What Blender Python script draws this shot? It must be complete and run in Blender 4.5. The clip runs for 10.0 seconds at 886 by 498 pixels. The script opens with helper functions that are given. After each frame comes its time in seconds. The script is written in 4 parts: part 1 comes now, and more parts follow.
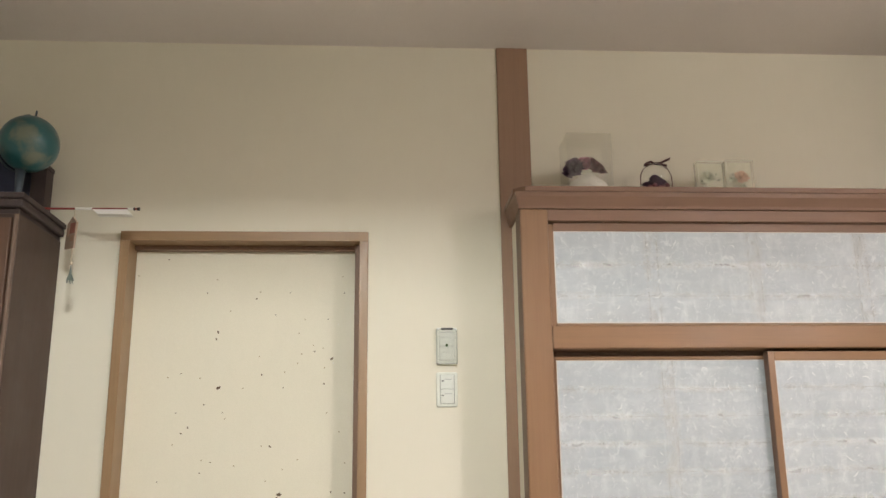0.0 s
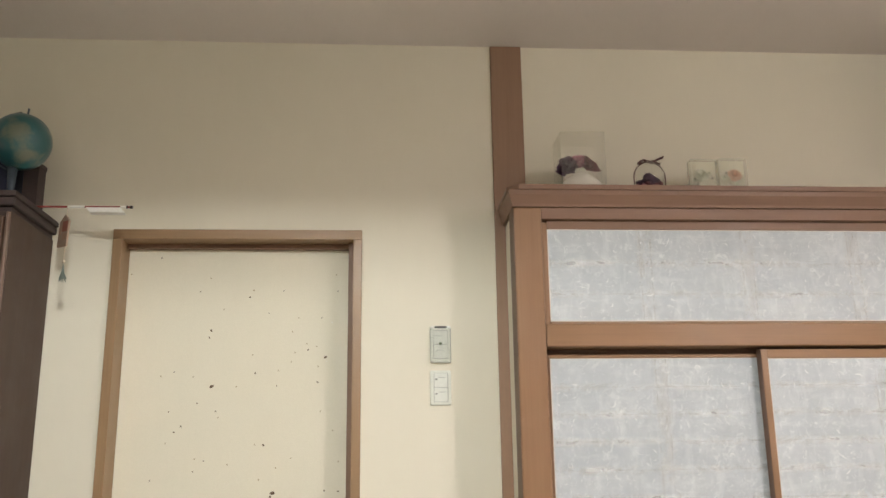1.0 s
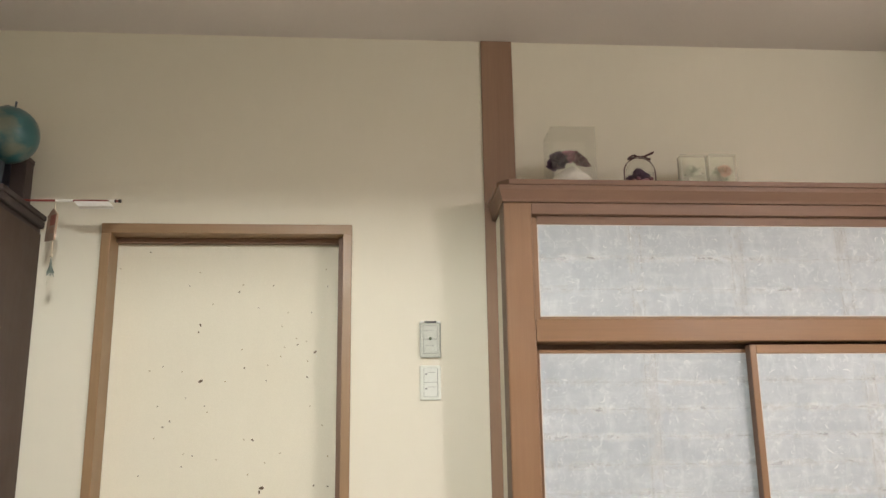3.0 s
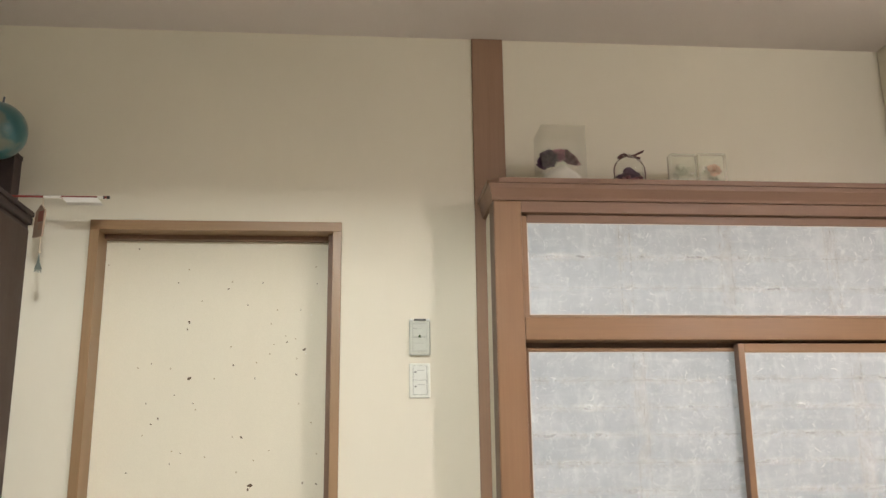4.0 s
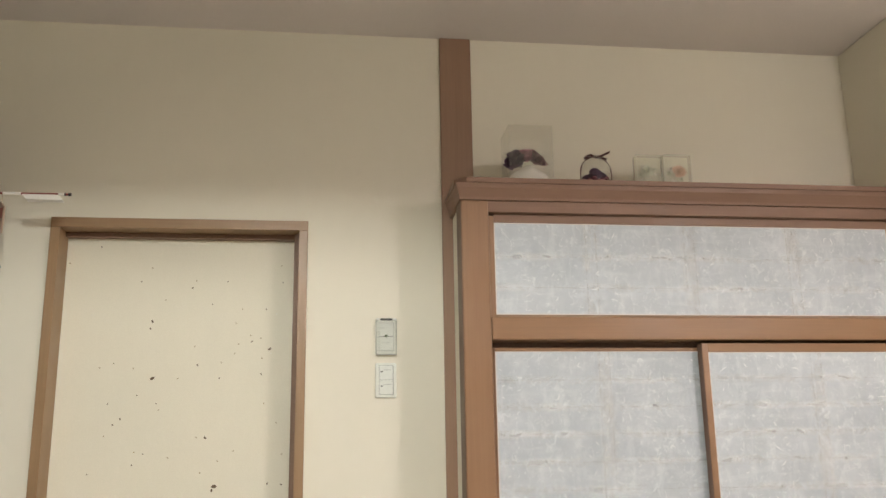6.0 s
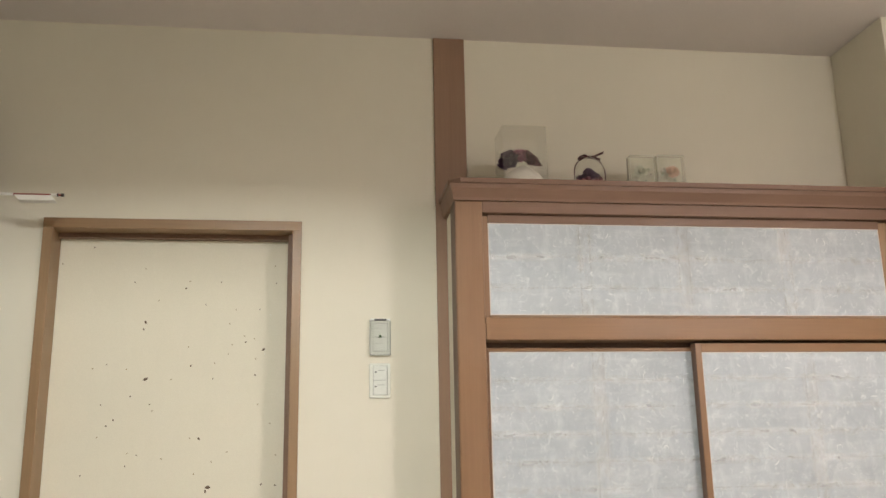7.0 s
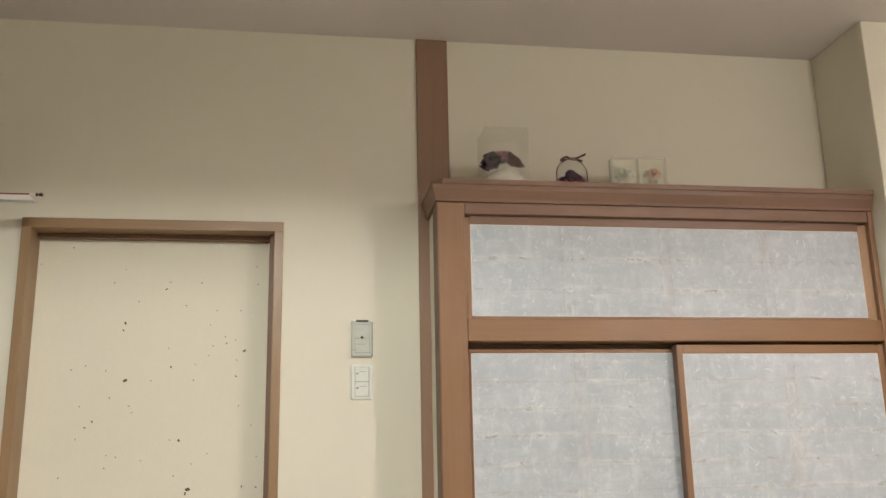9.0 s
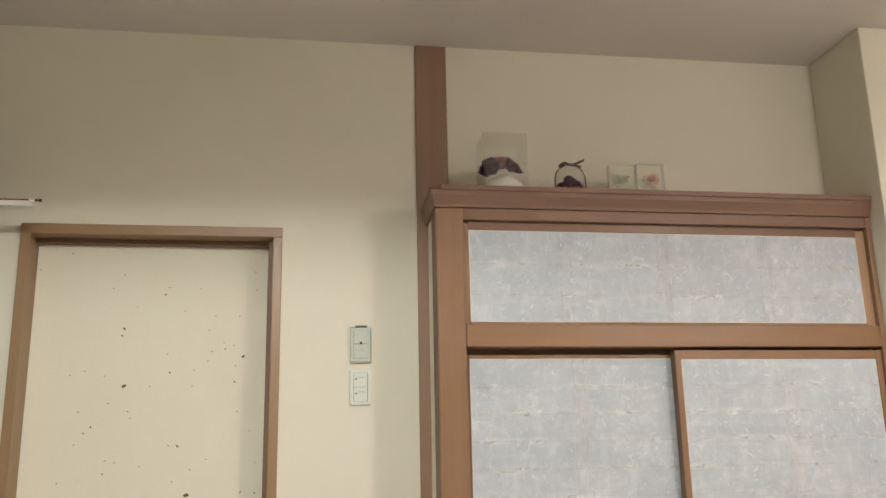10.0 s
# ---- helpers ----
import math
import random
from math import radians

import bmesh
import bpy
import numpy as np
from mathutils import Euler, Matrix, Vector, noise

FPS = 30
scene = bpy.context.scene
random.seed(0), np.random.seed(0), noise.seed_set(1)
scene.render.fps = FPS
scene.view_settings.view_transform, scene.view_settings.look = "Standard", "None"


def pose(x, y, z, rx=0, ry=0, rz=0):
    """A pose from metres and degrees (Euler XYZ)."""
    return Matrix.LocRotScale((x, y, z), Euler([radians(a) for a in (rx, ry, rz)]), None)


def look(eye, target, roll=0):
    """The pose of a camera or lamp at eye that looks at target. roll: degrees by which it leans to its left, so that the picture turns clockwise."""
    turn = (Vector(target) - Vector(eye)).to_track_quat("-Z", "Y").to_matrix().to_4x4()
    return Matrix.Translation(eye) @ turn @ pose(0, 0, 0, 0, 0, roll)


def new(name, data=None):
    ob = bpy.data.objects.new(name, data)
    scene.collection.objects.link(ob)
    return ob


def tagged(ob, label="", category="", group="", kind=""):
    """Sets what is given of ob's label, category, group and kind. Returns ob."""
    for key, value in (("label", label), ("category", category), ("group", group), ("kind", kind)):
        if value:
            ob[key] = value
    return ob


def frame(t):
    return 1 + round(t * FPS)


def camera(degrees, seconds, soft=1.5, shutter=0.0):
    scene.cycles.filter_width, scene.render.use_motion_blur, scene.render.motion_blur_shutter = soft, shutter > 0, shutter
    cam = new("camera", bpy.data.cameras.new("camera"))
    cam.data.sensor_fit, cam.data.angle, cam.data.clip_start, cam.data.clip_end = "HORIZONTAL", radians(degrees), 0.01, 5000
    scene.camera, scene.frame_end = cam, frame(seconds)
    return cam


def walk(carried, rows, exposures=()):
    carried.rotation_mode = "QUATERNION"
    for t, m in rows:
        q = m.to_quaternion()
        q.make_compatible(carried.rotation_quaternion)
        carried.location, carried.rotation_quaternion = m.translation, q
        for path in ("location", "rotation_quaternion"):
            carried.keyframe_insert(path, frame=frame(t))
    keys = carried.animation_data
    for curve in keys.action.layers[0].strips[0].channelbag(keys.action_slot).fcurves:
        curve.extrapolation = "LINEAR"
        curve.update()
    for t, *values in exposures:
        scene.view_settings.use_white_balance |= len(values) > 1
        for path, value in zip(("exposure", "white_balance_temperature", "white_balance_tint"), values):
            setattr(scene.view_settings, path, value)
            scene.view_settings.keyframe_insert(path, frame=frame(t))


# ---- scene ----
cam = camera(53.3, 10.0)
PATH = [
    (0, (0.066, -2.946, 1.047), (0.191, -1.011, 1.537), -0.7),
    (0.5, (0.065, -2.942, 1.04), (0.195, -1.008, 1.533), -0.8),
    (1, (0.068, -2.944, 1.043), (0.206, -1.009, 1.532), -0.8),
    (1.5, (0.075, -2.939, 1.042), (0.213, -1.003, 1.525), -0.9),
    (2, (0.074, -2.942, 1.044), (0.219, -1.006, 1.523), -1.0),
    (2.5, (0.071, -2.94, 1.042), (0.224, -1.005, 1.522), -0.9),
    (4, (0.078, -2.94, 1.045), (0.255, -1.004, 1.517), -0.7),
    (4.5, (0.065, -2.939, 1.047), (0.263, -1.005, 1.518), -0.7),
    (5, (0.068, -2.939, 1.049), (0.275, -1.007, 1.522), -0.9),
    (5.5, (0.079, -2.937, 1.043), (0.3, -1.007, 1.517), -0.8),
    (5.7, (0.079, -2.937, 1.044), (0.3150, -1.007, 1.5165), -0.85),
    (7, (0.077, -2.938, 1.055), (0.343, -1.011, 1.519), -1.1),
    (7.5, (0.08, -2.937, 1.047), (0.354, -1.013, 1.517), -1.2),
    (8, (0.082, -2.938, 1.051), (0.361, -1.013, 1.514), -1.3),
    (8.5, (0.085, -2.936, 1.05), (0.376, -1.012, 1.512), -1.2),
    (9, (0.086, -2.935, 1.051), (0.386, -1.014, 1.52), -1.2),
    (9.5, (0.082, -2.938, 1.056), (0.385, -1.018, 1.531), -1.3),
    (10, (0.088, -2.94, 1.052), (0.389, -1.022, 1.532), -1.2),
]
EXPOSURES = [(0, 0.10, 6480, 10.5), (2.5, 0.10, 6500, 10.5), (4.5, 0.07, 6530, 10.5), (5.5, 0.05, 6550, 10.5), (7.5, -0.01, 6590, 10), (9, -0.06, 6620, 10), (10, -0.06, 6620, 10)]
walk(cam, [(t, look(eye, target, roll)) for t, eye, target, roll in PATH], EXPOSURES)

# the room's lamps: a shaded ring-tube pendant, whose rim cuts its light off at about the door's height, and a lit milky bell
RING_AT, RIM, TUBE_R, TUBE_UP = (-0.18, -2.30, 2.250), 0.32, 0.09, 0.066
RING_STRENGTH, RING_COLOUR = 805.0, (0.968, 1.0, 0.950)
BELL_AT, BELL_STRENGTH, BULB_STRENGTH, BELL_COLOUR = (2.08, -2.30, 2.150), 43.0, 760.0, (1.085, 1.0, 0.965)

# ---- light ----
world = bpy.data.worlds.new("night")
scene.world = world
world.use_nodes = True
world.node_tree.nodes["Background"].inputs["Color"].default_value = (0.02, 0.025, 0.04, 1)
world.node_tree.nodes["Background"].inputs["Strength"].default_value = 0.1


# ---- materials ----
def shader(name):
    m = bpy.data.materials.new(name)
    m.use_nodes = True
    nt = m.node_tree
    return m, nt, nt.nodes, nt.links, nt.nodes["Principled BSDF"]


def coords(nt, scale, spin=(0, 0, 0), wobble=True):
    tc = nt.nodes.new("ShaderNodeTexCoord")
    mp = nt.nodes.new("ShaderNodeMapping")
    mp.inputs["Scale"].default_value = scale
    mp.inputs["Rotation"].default_value = spin
    nt.links.new(tc.outputs["Object"], mp.inputs["Vector"])
    if wobble:
        oi = nt.nodes.new("ShaderNodeObjectInfo")
        mul = nt.nodes.new("ShaderNodeMath")
        mul.operation = "MULTIPLY"
        mul.inputs[1].default_value = 37.0
        nt.links.new(oi.outputs["Random"], mul.inputs[0])
        nt.links.new(mul.outputs[0], mp.inputs["Location"])
    return mp.outputs["Vector"]


def noise_tex(nt, vec, scale, detail=3.0, rough=0.5, distort=0.0):
    n = nt.nodes.new("ShaderNodeTexNoise")
    n.inputs["Scale"].default_value = scale
    n.inputs["Detail"].default_value = detail
    n.inputs["Roughness"].default_value = rough
    n.inputs["Distortion"].default_value = distort
    nt.links.new(vec, n.inputs["Vector"])
    return n.outputs["Fac"]


def ramp(nt, fac, stops):
    r = nt.nodes.new("ShaderNodeValToRGB")
    el = r.color_ramp.elements
    while len(el) < len(stops):
        el.new(0.5)
    for e, (p, c) in zip(el, stops):
        e.position = p
        e.color = (*c, 1) if len(c) == 3 else c
    nt.links.new(fac, r.inputs["Fac"])
    return r.outputs["Color"]


def blend(nt, fac, a, b, mode="MIX"):
    m = nt.nodes.new("ShaderNodeMix")
    m.data_type, m.blend_type = "RGBA", mode
    for sock, v in ((m.inputs[0], fac), (m.inputs[6], a), (m.inputs[7], b)):
        if isinstance(v, bpy.types.NodeSocket):
            nt.links.new(v, sock)
        elif isinstance(v, tuple):
            sock.default_value = (*v, 1)
        else:
            sock.default_value = v
    return m.outputs[2]


def bump(nt, bsdf, height, strength, distance=0.001):
    b = nt.nodes.new("ShaderNodeBump")
    b.inputs["Strength"].default_value = strength
    b.inputs["Distance"].default_value = distance
    nt.links.new(height, b.inputs["Height"])
    nt.links.new(b.outputs["Normal"], bsdf.inputs["Normal"])


def plain(name, c1, c2, scale=30.0, rough=0.5, metal=0.0, relief=0.0, coat=0.0):
    """A surface of one colour with cloudy and fine variation."""
    m, nt, nodes, links, bsdf = shader(name)
    vec = coords(nt, (1, 1, 1))
    big = noise_tex(nt, vec, scale * 0.2, 4)
    fine = noise_tex(nt, vec, scale, 5, 0.6)
    col = blend(nt, big, c1, c2)
    col = blend(nt, 0.12, col, ramp(nt, fine, [(0.3, tuple(0.6 * v for v in c1)), (0.7, tuple(min(1, 1.3 * v) for v in c2))]))
    links.new(col, bsdf.inputs["Base Color"])
    bsdf.inputs["Roughness"].default_value = rough
    bsdf.inputs["Metallic"].default_value = metal
    bsdf.inputs["Coat Weight"].default_value = coat
    if relief:
        bump(nt, bsdf, fine, relief)
    return m


def wood(name, light, dark, along="z", rough=0.38, coat=0.15):
    """Straight-grained planed timber; along: the axis of the grain."""
    m, nt, nodes, links, bsdf = shader(name)
    axis = "xyz".index(along)
    sc = [9.0, 9.0, 9.0]
    sc[axis] = 0.45
    vec = coords(nt, sc)
    grain = noise_tex(nt, vec, 3.0, 6, 0.65, 0.6)
    sc2 = [120.0, 120.0, 120.0]
    sc2[axis] = 3.0
    pores = noise_tex(nt, coords(nt, sc2), 1.5, 3, 0.6)
    stain = noise_tex(nt, coords(nt, (1, 1, 1)), 5.0, 4, 0.6)
    col = ramp(nt, grain, [(0.3, dark), (0.5, tuple((a + b) / 2 for a, b in zip(light, dark))), (0.72, light)])
    col = blend(nt, 0.12, col, ramp(nt, pores, [(0.35, tuple(0.45 * v for v in dark)), (0.6, light)]))
    col = blend(nt, 0.25, col, ramp(nt, stain, [(0.3, dark), (0.7, light)]))
    links.new(col, bsdf.inputs["Base Color"])
    links.new(ramp(nt, stain, [(0.3, (rough - 0.06,) * 3), (0.7, (rough + 0.1,) * 3)]), bsdf.inputs["Roughness"])
    bsdf.inputs["Coat Weight"].default_value = coat
    bsdf.inputs["Coat Roughness"].default_value = 0.3
    bump(nt, bsdf, pores, 0.06, 0.0004)
    return m


def wallpaper(name, c1, c2, weave=420.0):
    """Woven-look vinyl wallcovering with faint grime."""
    m, nt, nodes, links, bsdf = shader(name)
    vec = coords(nt, (1, 1, 1), wobble=False)
    fine = noise_tex(nt, vec, weave, 3, 0.7)
    mid = noise_tex(nt, coords(nt, (1, 1, 0.25), wobble=False), 34.0, 4, 0.6)
    cloud = noise_tex(nt, vec, 1.7, 5, 0.6)
    col = blend(nt, cloud, c1, c2)
    col = blend(nt, 0.05, col, ramp(nt, mid, [(0.3, tuple(0.8 * v for v in c1)), (0.7, c2)]))
    col = blend(nt, 0.08, col, ramp(nt, fine, [(0.35, tuple(0.6 * v for v in c1)), (0.65, (0.9, 0.86, 0.76))]))
    links.new(col, bsdf.inputs["Base Color"])
    bsdf.inputs["Roughness"].default_value = 0.75
    bsdf.inputs["Specular IOR Level"].default_value = 0.25
    bump(nt, bsdf, fine, 0.35, 0.0006)
    return m


def washi(name, low, high, wisp):
    """Translucent mulberry paper: faint clouds of pulp, brushed strokes and pale wisps."""
    m, nt, nodes, links, bsdf = shader(name)
    vec = coords(nt, (1, 1, 1))
    cloud = noise_tex(nt, vec, 6.0, 4, 0.55, 0.4)
    pulp = noise_tex(nt, vec, 24.0, 6, 0.6, 0.5)
    col = ramp(nt, cloud, [(0.34, low), (0.66, high)])
    col = blend(nt, 0.34, col, ramp(nt, pulp, [(0.36, low), (0.54, high), (0.72, wisp)]))
    strokes = ramp(nt, noise_tex(nt, coords(nt, (1, 1, 0.30), (0, 0.12, 0)), 30.0, 5, 0.62, 0.5), [(0.53, (0, 0, 0)), (0.72, (0.42, 0.42, 0.42))])
    col = blend(nt, strokes, col, wisp)
    level = ramp(nt, noise_tex(nt, coords(nt, (0.25, 1, 1.1), (0, -0.05, 0)), 34.0, 4, 0.6, 0.4), [(0.55, (0, 0, 0)), (0.74, (0.36, 0.36, 0.36))])
    col = blend(nt, level, col, wisp)
    tufts = ramp(nt, noise_tex(nt, vec, 42.0, 5, 0.62, 1.4), [(0.56, (0, 0, 0)), (0.70, (0.75, 0.75, 0.75))])
    col = blend(nt, tufts, col, wisp)
    nodes.remove(bsdf)
    dif = nodes.new("ShaderNodeBsdfDiffuse")
    tra = nodes.new("ShaderNodeBsdfTranslucent")
    mix = nodes.new("ShaderNodeMixShader")
    mix.inputs[0].default_value = 0.32
    links.new(col, dif.inputs["Color"])
    links.new(col, tra.inputs["Color"])
    links.new(dif.outputs[0], mix.inputs[1])
    links.new(tra.outputs[0], mix.inputs[2])
    links.new(mix.outputs[0], nodes["Material Output"].inputs["Surface"])
    bump(nt, dif, pulp, 0.25, 0.0004)
    return m


def paste(name, c1, c2, most, across="", grain=34.0, stretch=(1, 1, 1)):
    """Broken traces where the paper is pasted to its bars; across: the axis over which a broad trace fades out."""
    m, nt, nodes, links, bsdf = shader(name)
    nodes.remove(bsdf)
    vec = coords(nt, stretch)
    mask = ramp(nt, noise_tex(nt, vec, grain, 5, 0.65, 0.8), [(0.40, (0.0, 0.0, 0.0)), (0.66, (most,) * 3)])
    if across:
        tc = nodes.new("ShaderNodeTexCoord")
        sep = nodes.new("ShaderNodeSeparateXYZ")
        links.new(tc.outputs["Generated"], sep.inputs[0])
        fade = ramp(nt, sep.outputs["xyz".index(across)], [(0.0, (0, 0, 0)), (0.38, (1, 1, 1)), (0.62, (1, 1, 1)), (1.0, (0, 0, 0))])
        mask = blend(nt, 1.0, mask, fade, "MULTIPLY")
    dif = nodes.new("ShaderNodeBsdfDiffuse")
    links.new(blend(nt, noise_tex(nt, vec, 21.0, 3), c1, c2), dif.inputs["Color"])
    tr = nodes.new("ShaderNodeBsdfTransparent")
    mix = nodes.new("ShaderNodeMixShader")
    links.new(mask, mix.inputs[0])
    links.new(tr.outputs[0], mix.inputs[1])
    links.new(dif.outputs[0], mix.inputs[2])
    links.new(mix.outputs[0], nodes["Material Output"].inputs["Surface"])
    return m


def clear(name, tint, gloss=1.0, rough=0.02):
    """A clear sheet: what lies behind shows through, with a Fresnel shine."""
    m, nt, nodes, links, bsdf = shader(name)
    nodes.remove(bsdf)
    tr = nodes.new("ShaderNodeBsdfTransparent")
    tr.inputs["Color"].default_value = (*tint, 1)
    gl = nodes.new("ShaderNodeBsdfGlossy")
    gl.inputs["Roughness"].default_value = rough
    fr = nodes.new("ShaderNodeLayerWeight")
    fr.inputs["Blend"].default_value = 0.5
    power = nodes.new("ShaderNodeMath")
    power.operation = "POWER"
    power.inputs[1].default_value = 4.0
    mul = nodes.new("ShaderNodeMath")
    mul.operation = "MULTIPLY_ADD"
    mul.inputs[1].default_value = 0.7 * gloss
    mul.inputs[2].default_value = 0.04 * gloss
    links.new(fr.outputs["Facing"], power.inputs[0])
    mix = nodes.new("ShaderNodeMixShader")
    links.new(power.outputs[0], mul.inputs[0])
    links.new(mul.outputs[0], mix.inputs[0])
    links.new(tr.outputs[0], mix.inputs[1])
    links.new(gl.outputs[0], mix.inputs[2])
    links.new(mix.outputs[0], nodes["Material Output"].inputs["Surface"])
    return m


def hazy(name, colour, share):
    """Clear plastic with painted haze: part scatters, the rest shows what lies behind."""
    m, nt, nodes, links, bsdf = shader(name)
    nodes.remove(bsdf)
    dif = nodes.new("ShaderNodeBsdfDiffuse")
    links.new(blend(nt, noise_tex(nt, coords(nt, (1, 1, 1)), 40.0, 3), tuple(0.94 * v for v in colour), colour), dif.inputs["Color"])
    tr = nodes.new("ShaderNodeBsdfTransparent")
    mix = nodes.new("ShaderNodeMixShader")
    mix.inputs[0].default_value = share
    links.new(tr.outputs[0], mix.inputs[1])
    links.new(dif.outputs[0], mix.inputs[2])
    links.new(mix.outputs[0], nodes["Material Output"].inputs["Surface"])
    return m


def milky(name, colour, share):
    """Thin milky plastic that lets part of the light through."""
    m, nt, nodes, links, bsdf = shader(name)
    nodes.remove(bsdf)
    dif = nodes.new("ShaderNodeBsdfDiffuse")
    tra = nodes.new("ShaderNodeBsdfTranslucent")
    mix = nodes.new("ShaderNodeMixShader")
    mix.inputs[0].default_value = share
    for n in (dif, tra):
        n.inputs["Color"].default_value = (*colour, 1)
    links.new(dif.outputs[0], mix.inputs[1])
    links.new(tra.outputs[0], mix.inputs[2])
    links.new(mix.outputs[0], nodes["Material Output"].inputs["Surface"])
    return m


def glow(name, colour, strength):
    m, nt, nodes, links, bsdf = shader(name)
    bsdf.inputs["Emission Color"].default_value = (*colour, 1)
    bsdf.inputs["Emission Strength"].default_value = strength
    return m


PAPER_LOW, PAPER_HIGH, PAPER_WISP = (0.592, 0.634, 0.672), (0.688, 0.724, 0.760), (0.91, 0.94, 0.96)
M_WALL = wallpaper("cream_wallpaper", (0.744, 0.703, 0.584), (0.784, 0.743, 0.628))
M_CEIL = wallpaper("ceiling_paper", (0.662, 0.606, 0.576), (0.712, 0.656, 0.626), 260.0)
M_WOOD_Z = wood("honey_wood_upright", (0.264, 0.145, 0.077), (0.218, 0.116, 0.059), "z", 0.36, 0.12)
M_WOOD_X = wood("honey_wood_level", (0.252, 0.133, 0.062), (0.212, 0.108, 0.049), "x", 0.44, 0.05)
M_CASE_Z = wood("door_casing_upright", (0.315, 0.195, 0.102), (0.262, 0.158, 0.080), "z", 0.42, 0.05)
M_CASE_X = wood("door_casing_level", (0.315, 0.195, 0.102), (0.262, 0.158, 0.080), "x", 0.42, 0.05)
# casing wood darkened to carry the shade on the door stops
M_SHADED_STOP = wood("shaded_stop_wood", (0.215, 0.125, 0.078), (0.175, 0.100, 0.062), "z", 0.55, 0.0)
M_PILLAR = wood("pillar_wood", (0.315, 0.193, 0.125), (0.275, 0.164, 0.103), "z", 0.45, 0.05)
# darkened for the dim light above the lamp's cut-off: ledge, top rail, transom top
M_DIM_WOOD = wood("dim_light_wood", (0.218, 0.122, 0.078), (0.184, 0.099, 0.061), "x", 0.5, 0.03)
# dark wood tone that stands in for shade on sides and in gaps
M_SHADED_WOOD = wood("shaded_wood", (0.15, 0.085, 0.052), (0.12, 0.066, 0.040), "z", 0.5, 0.0)
# frame wood made paler, for the bevel that faces the light
M_LIT_BEVEL = wood("lit_bevel_wood", (0.36, 0.215, 0.115), (0.31, 0.178, 0.092), "z", 0.45, 0.03)
M_MARGIN = plain("paper_margin", (0.80, 0.71, 0.64), (0.90, 0.84, 0.78), 60, 0.8)
M_LATTICE = wood("lattice_wood", (0.55, 0.36, 0.2), (0.42, 0.26, 0.14), "x", 0.6, 0.0)
M_DARK_Z = wood("dark_cabinet_wood", (0.076, 0.046, 0.034), (0.056, 0.034, 0.026), "z", 0.65, 0.0)
M_DARK_Y = wood("dark_cabinet_wood_level", (0.056, 0.036, 0.034), (0.040, 0.027, 0.026), "y", 0.62, 0.0)
M_RED_Z = wood("reddish_cabinet_wood", (0.112, 0.055, 0.032), (0.080, 0.040, 0.023), "z", 0.55, 0.0)
M_BEAD = wood("lighter_bead_wood", (0.155, 0.098, 0.070), (0.12, 0.075, 0.053), "z", 0.6, 0.0)
M_LEAF = wallpaper("speckled_door_paper", (0.755, 0.712, 0.582), (0.795, 0.752, 0.622), 300.0)
M_WASHI = washi("washi_paper", PAPER_LOW, PAPER_HIGH, PAPER_WISP)
M_PASTE = paste("paste_trace", (0.72, 0.62, 0.54), (0.86, 0.82, 0.77), 0.15)
M_BAND = paste("paste_band_level", (0.86, 0.86, 0.86), (0.92, 0.92, 0.92), 0.34, "z", 16.0, (0.6, 1, 1))
M_STREAK = paste("paste_band_upright", (0.84, 0.80, 0.78), (0.92, 0.90, 0.89), 0.30, "x", 16.0, (1, 1, 0.5))
M_FIBRE = plain("pale_fibre", (0.88, 0.91, 0.93), (0.93, 0.95, 0.97), 200, 0.8)
M_PLATE = plain("ivory_plastic", (0.715, 0.735, 0.665), (0.755, 0.77, 0.70), 60, 0.3)
M_KEY = plain("ivory_key_plastic", (0.70, 0.725, 0.675), (0.75, 0.765, 0.71), 60, 0.28)
M_GAP_SHADE = plain("gap_shade_grey", (0.28, 0.29, 0.28), (0.34, 0.34, 0.33), 60, 0.35)
M_EDGE_SHADE = plain("edge_shade_grey", (0.34, 0.35, 0.32), (0.42, 0.42, 0.39), 60, 0.2)
M_INK = plain("dark_print", (0.06, 0.065, 0.06), (0.1, 0.1, 0.1), 80, 0.5)
M_PALEINK = plain("pale_print", (0.38, 0.39, 0.37), (0.45, 0.45, 0.43), 80, 0.5)
M_LED = plain("green_lens", (0.06, 0.09, 0.045), (0.08, 0.12, 0.06), 80, 0.2)
M_COVER = clear("clear_cover", (0.930, 0.930, 0.918), 0.8, 0.05)
M_ACRYL = clear("clear_acrylic", (0.992, 0.993, 0.988), 0.7)
M_EDGE = clear("acrylic_edge", (0.972, 0.972, 0.955), 0.5, 0.15)
M_HAZE = hazy("haze_acrylic", (0.74, 0.72, 0.58), 0.30)
# faint haze painted into the case's front pane to lower contrast behind it
M_THINHAZE = hazy("thin_haze_acrylic", (0.66, 0.63, 0.55), 0.09)
M_GLASS = clear("dome_glass", (0.985, 0.988, 0.98), 1.8, 0.03)
M_FLECK = plain("brown_fleck", (0.085, 0.055, 0.028), (0.15, 0.10, 0.05), 400, 0.6)
M_FLECK2 = plain("pale_fleck", (0.40, 0.33, 0.20), (0.48, 0.40, 0.26), 400, 0.6)
M_FOIL = plain("silver_fleck", (0.9, 0.9, 0.88), (0.95, 0.95, 0.93), 400, 0.2)
M_FLOOR = plain("straw_matting", (0.37, 0.345, 0.30), (0.42, 0.39, 0.34), 90, 0.7, relief=0.2)
M_BURG = plain("burgundy_petals", (0.125, 0.022, 0.038), (0.20, 0.040, 0.060), 200, 0.75)
M_PLUM = plain("plum_petals", (0.070, 0.030, 0.075), (0.125, 0.050, 0.110), 200, 0.75)
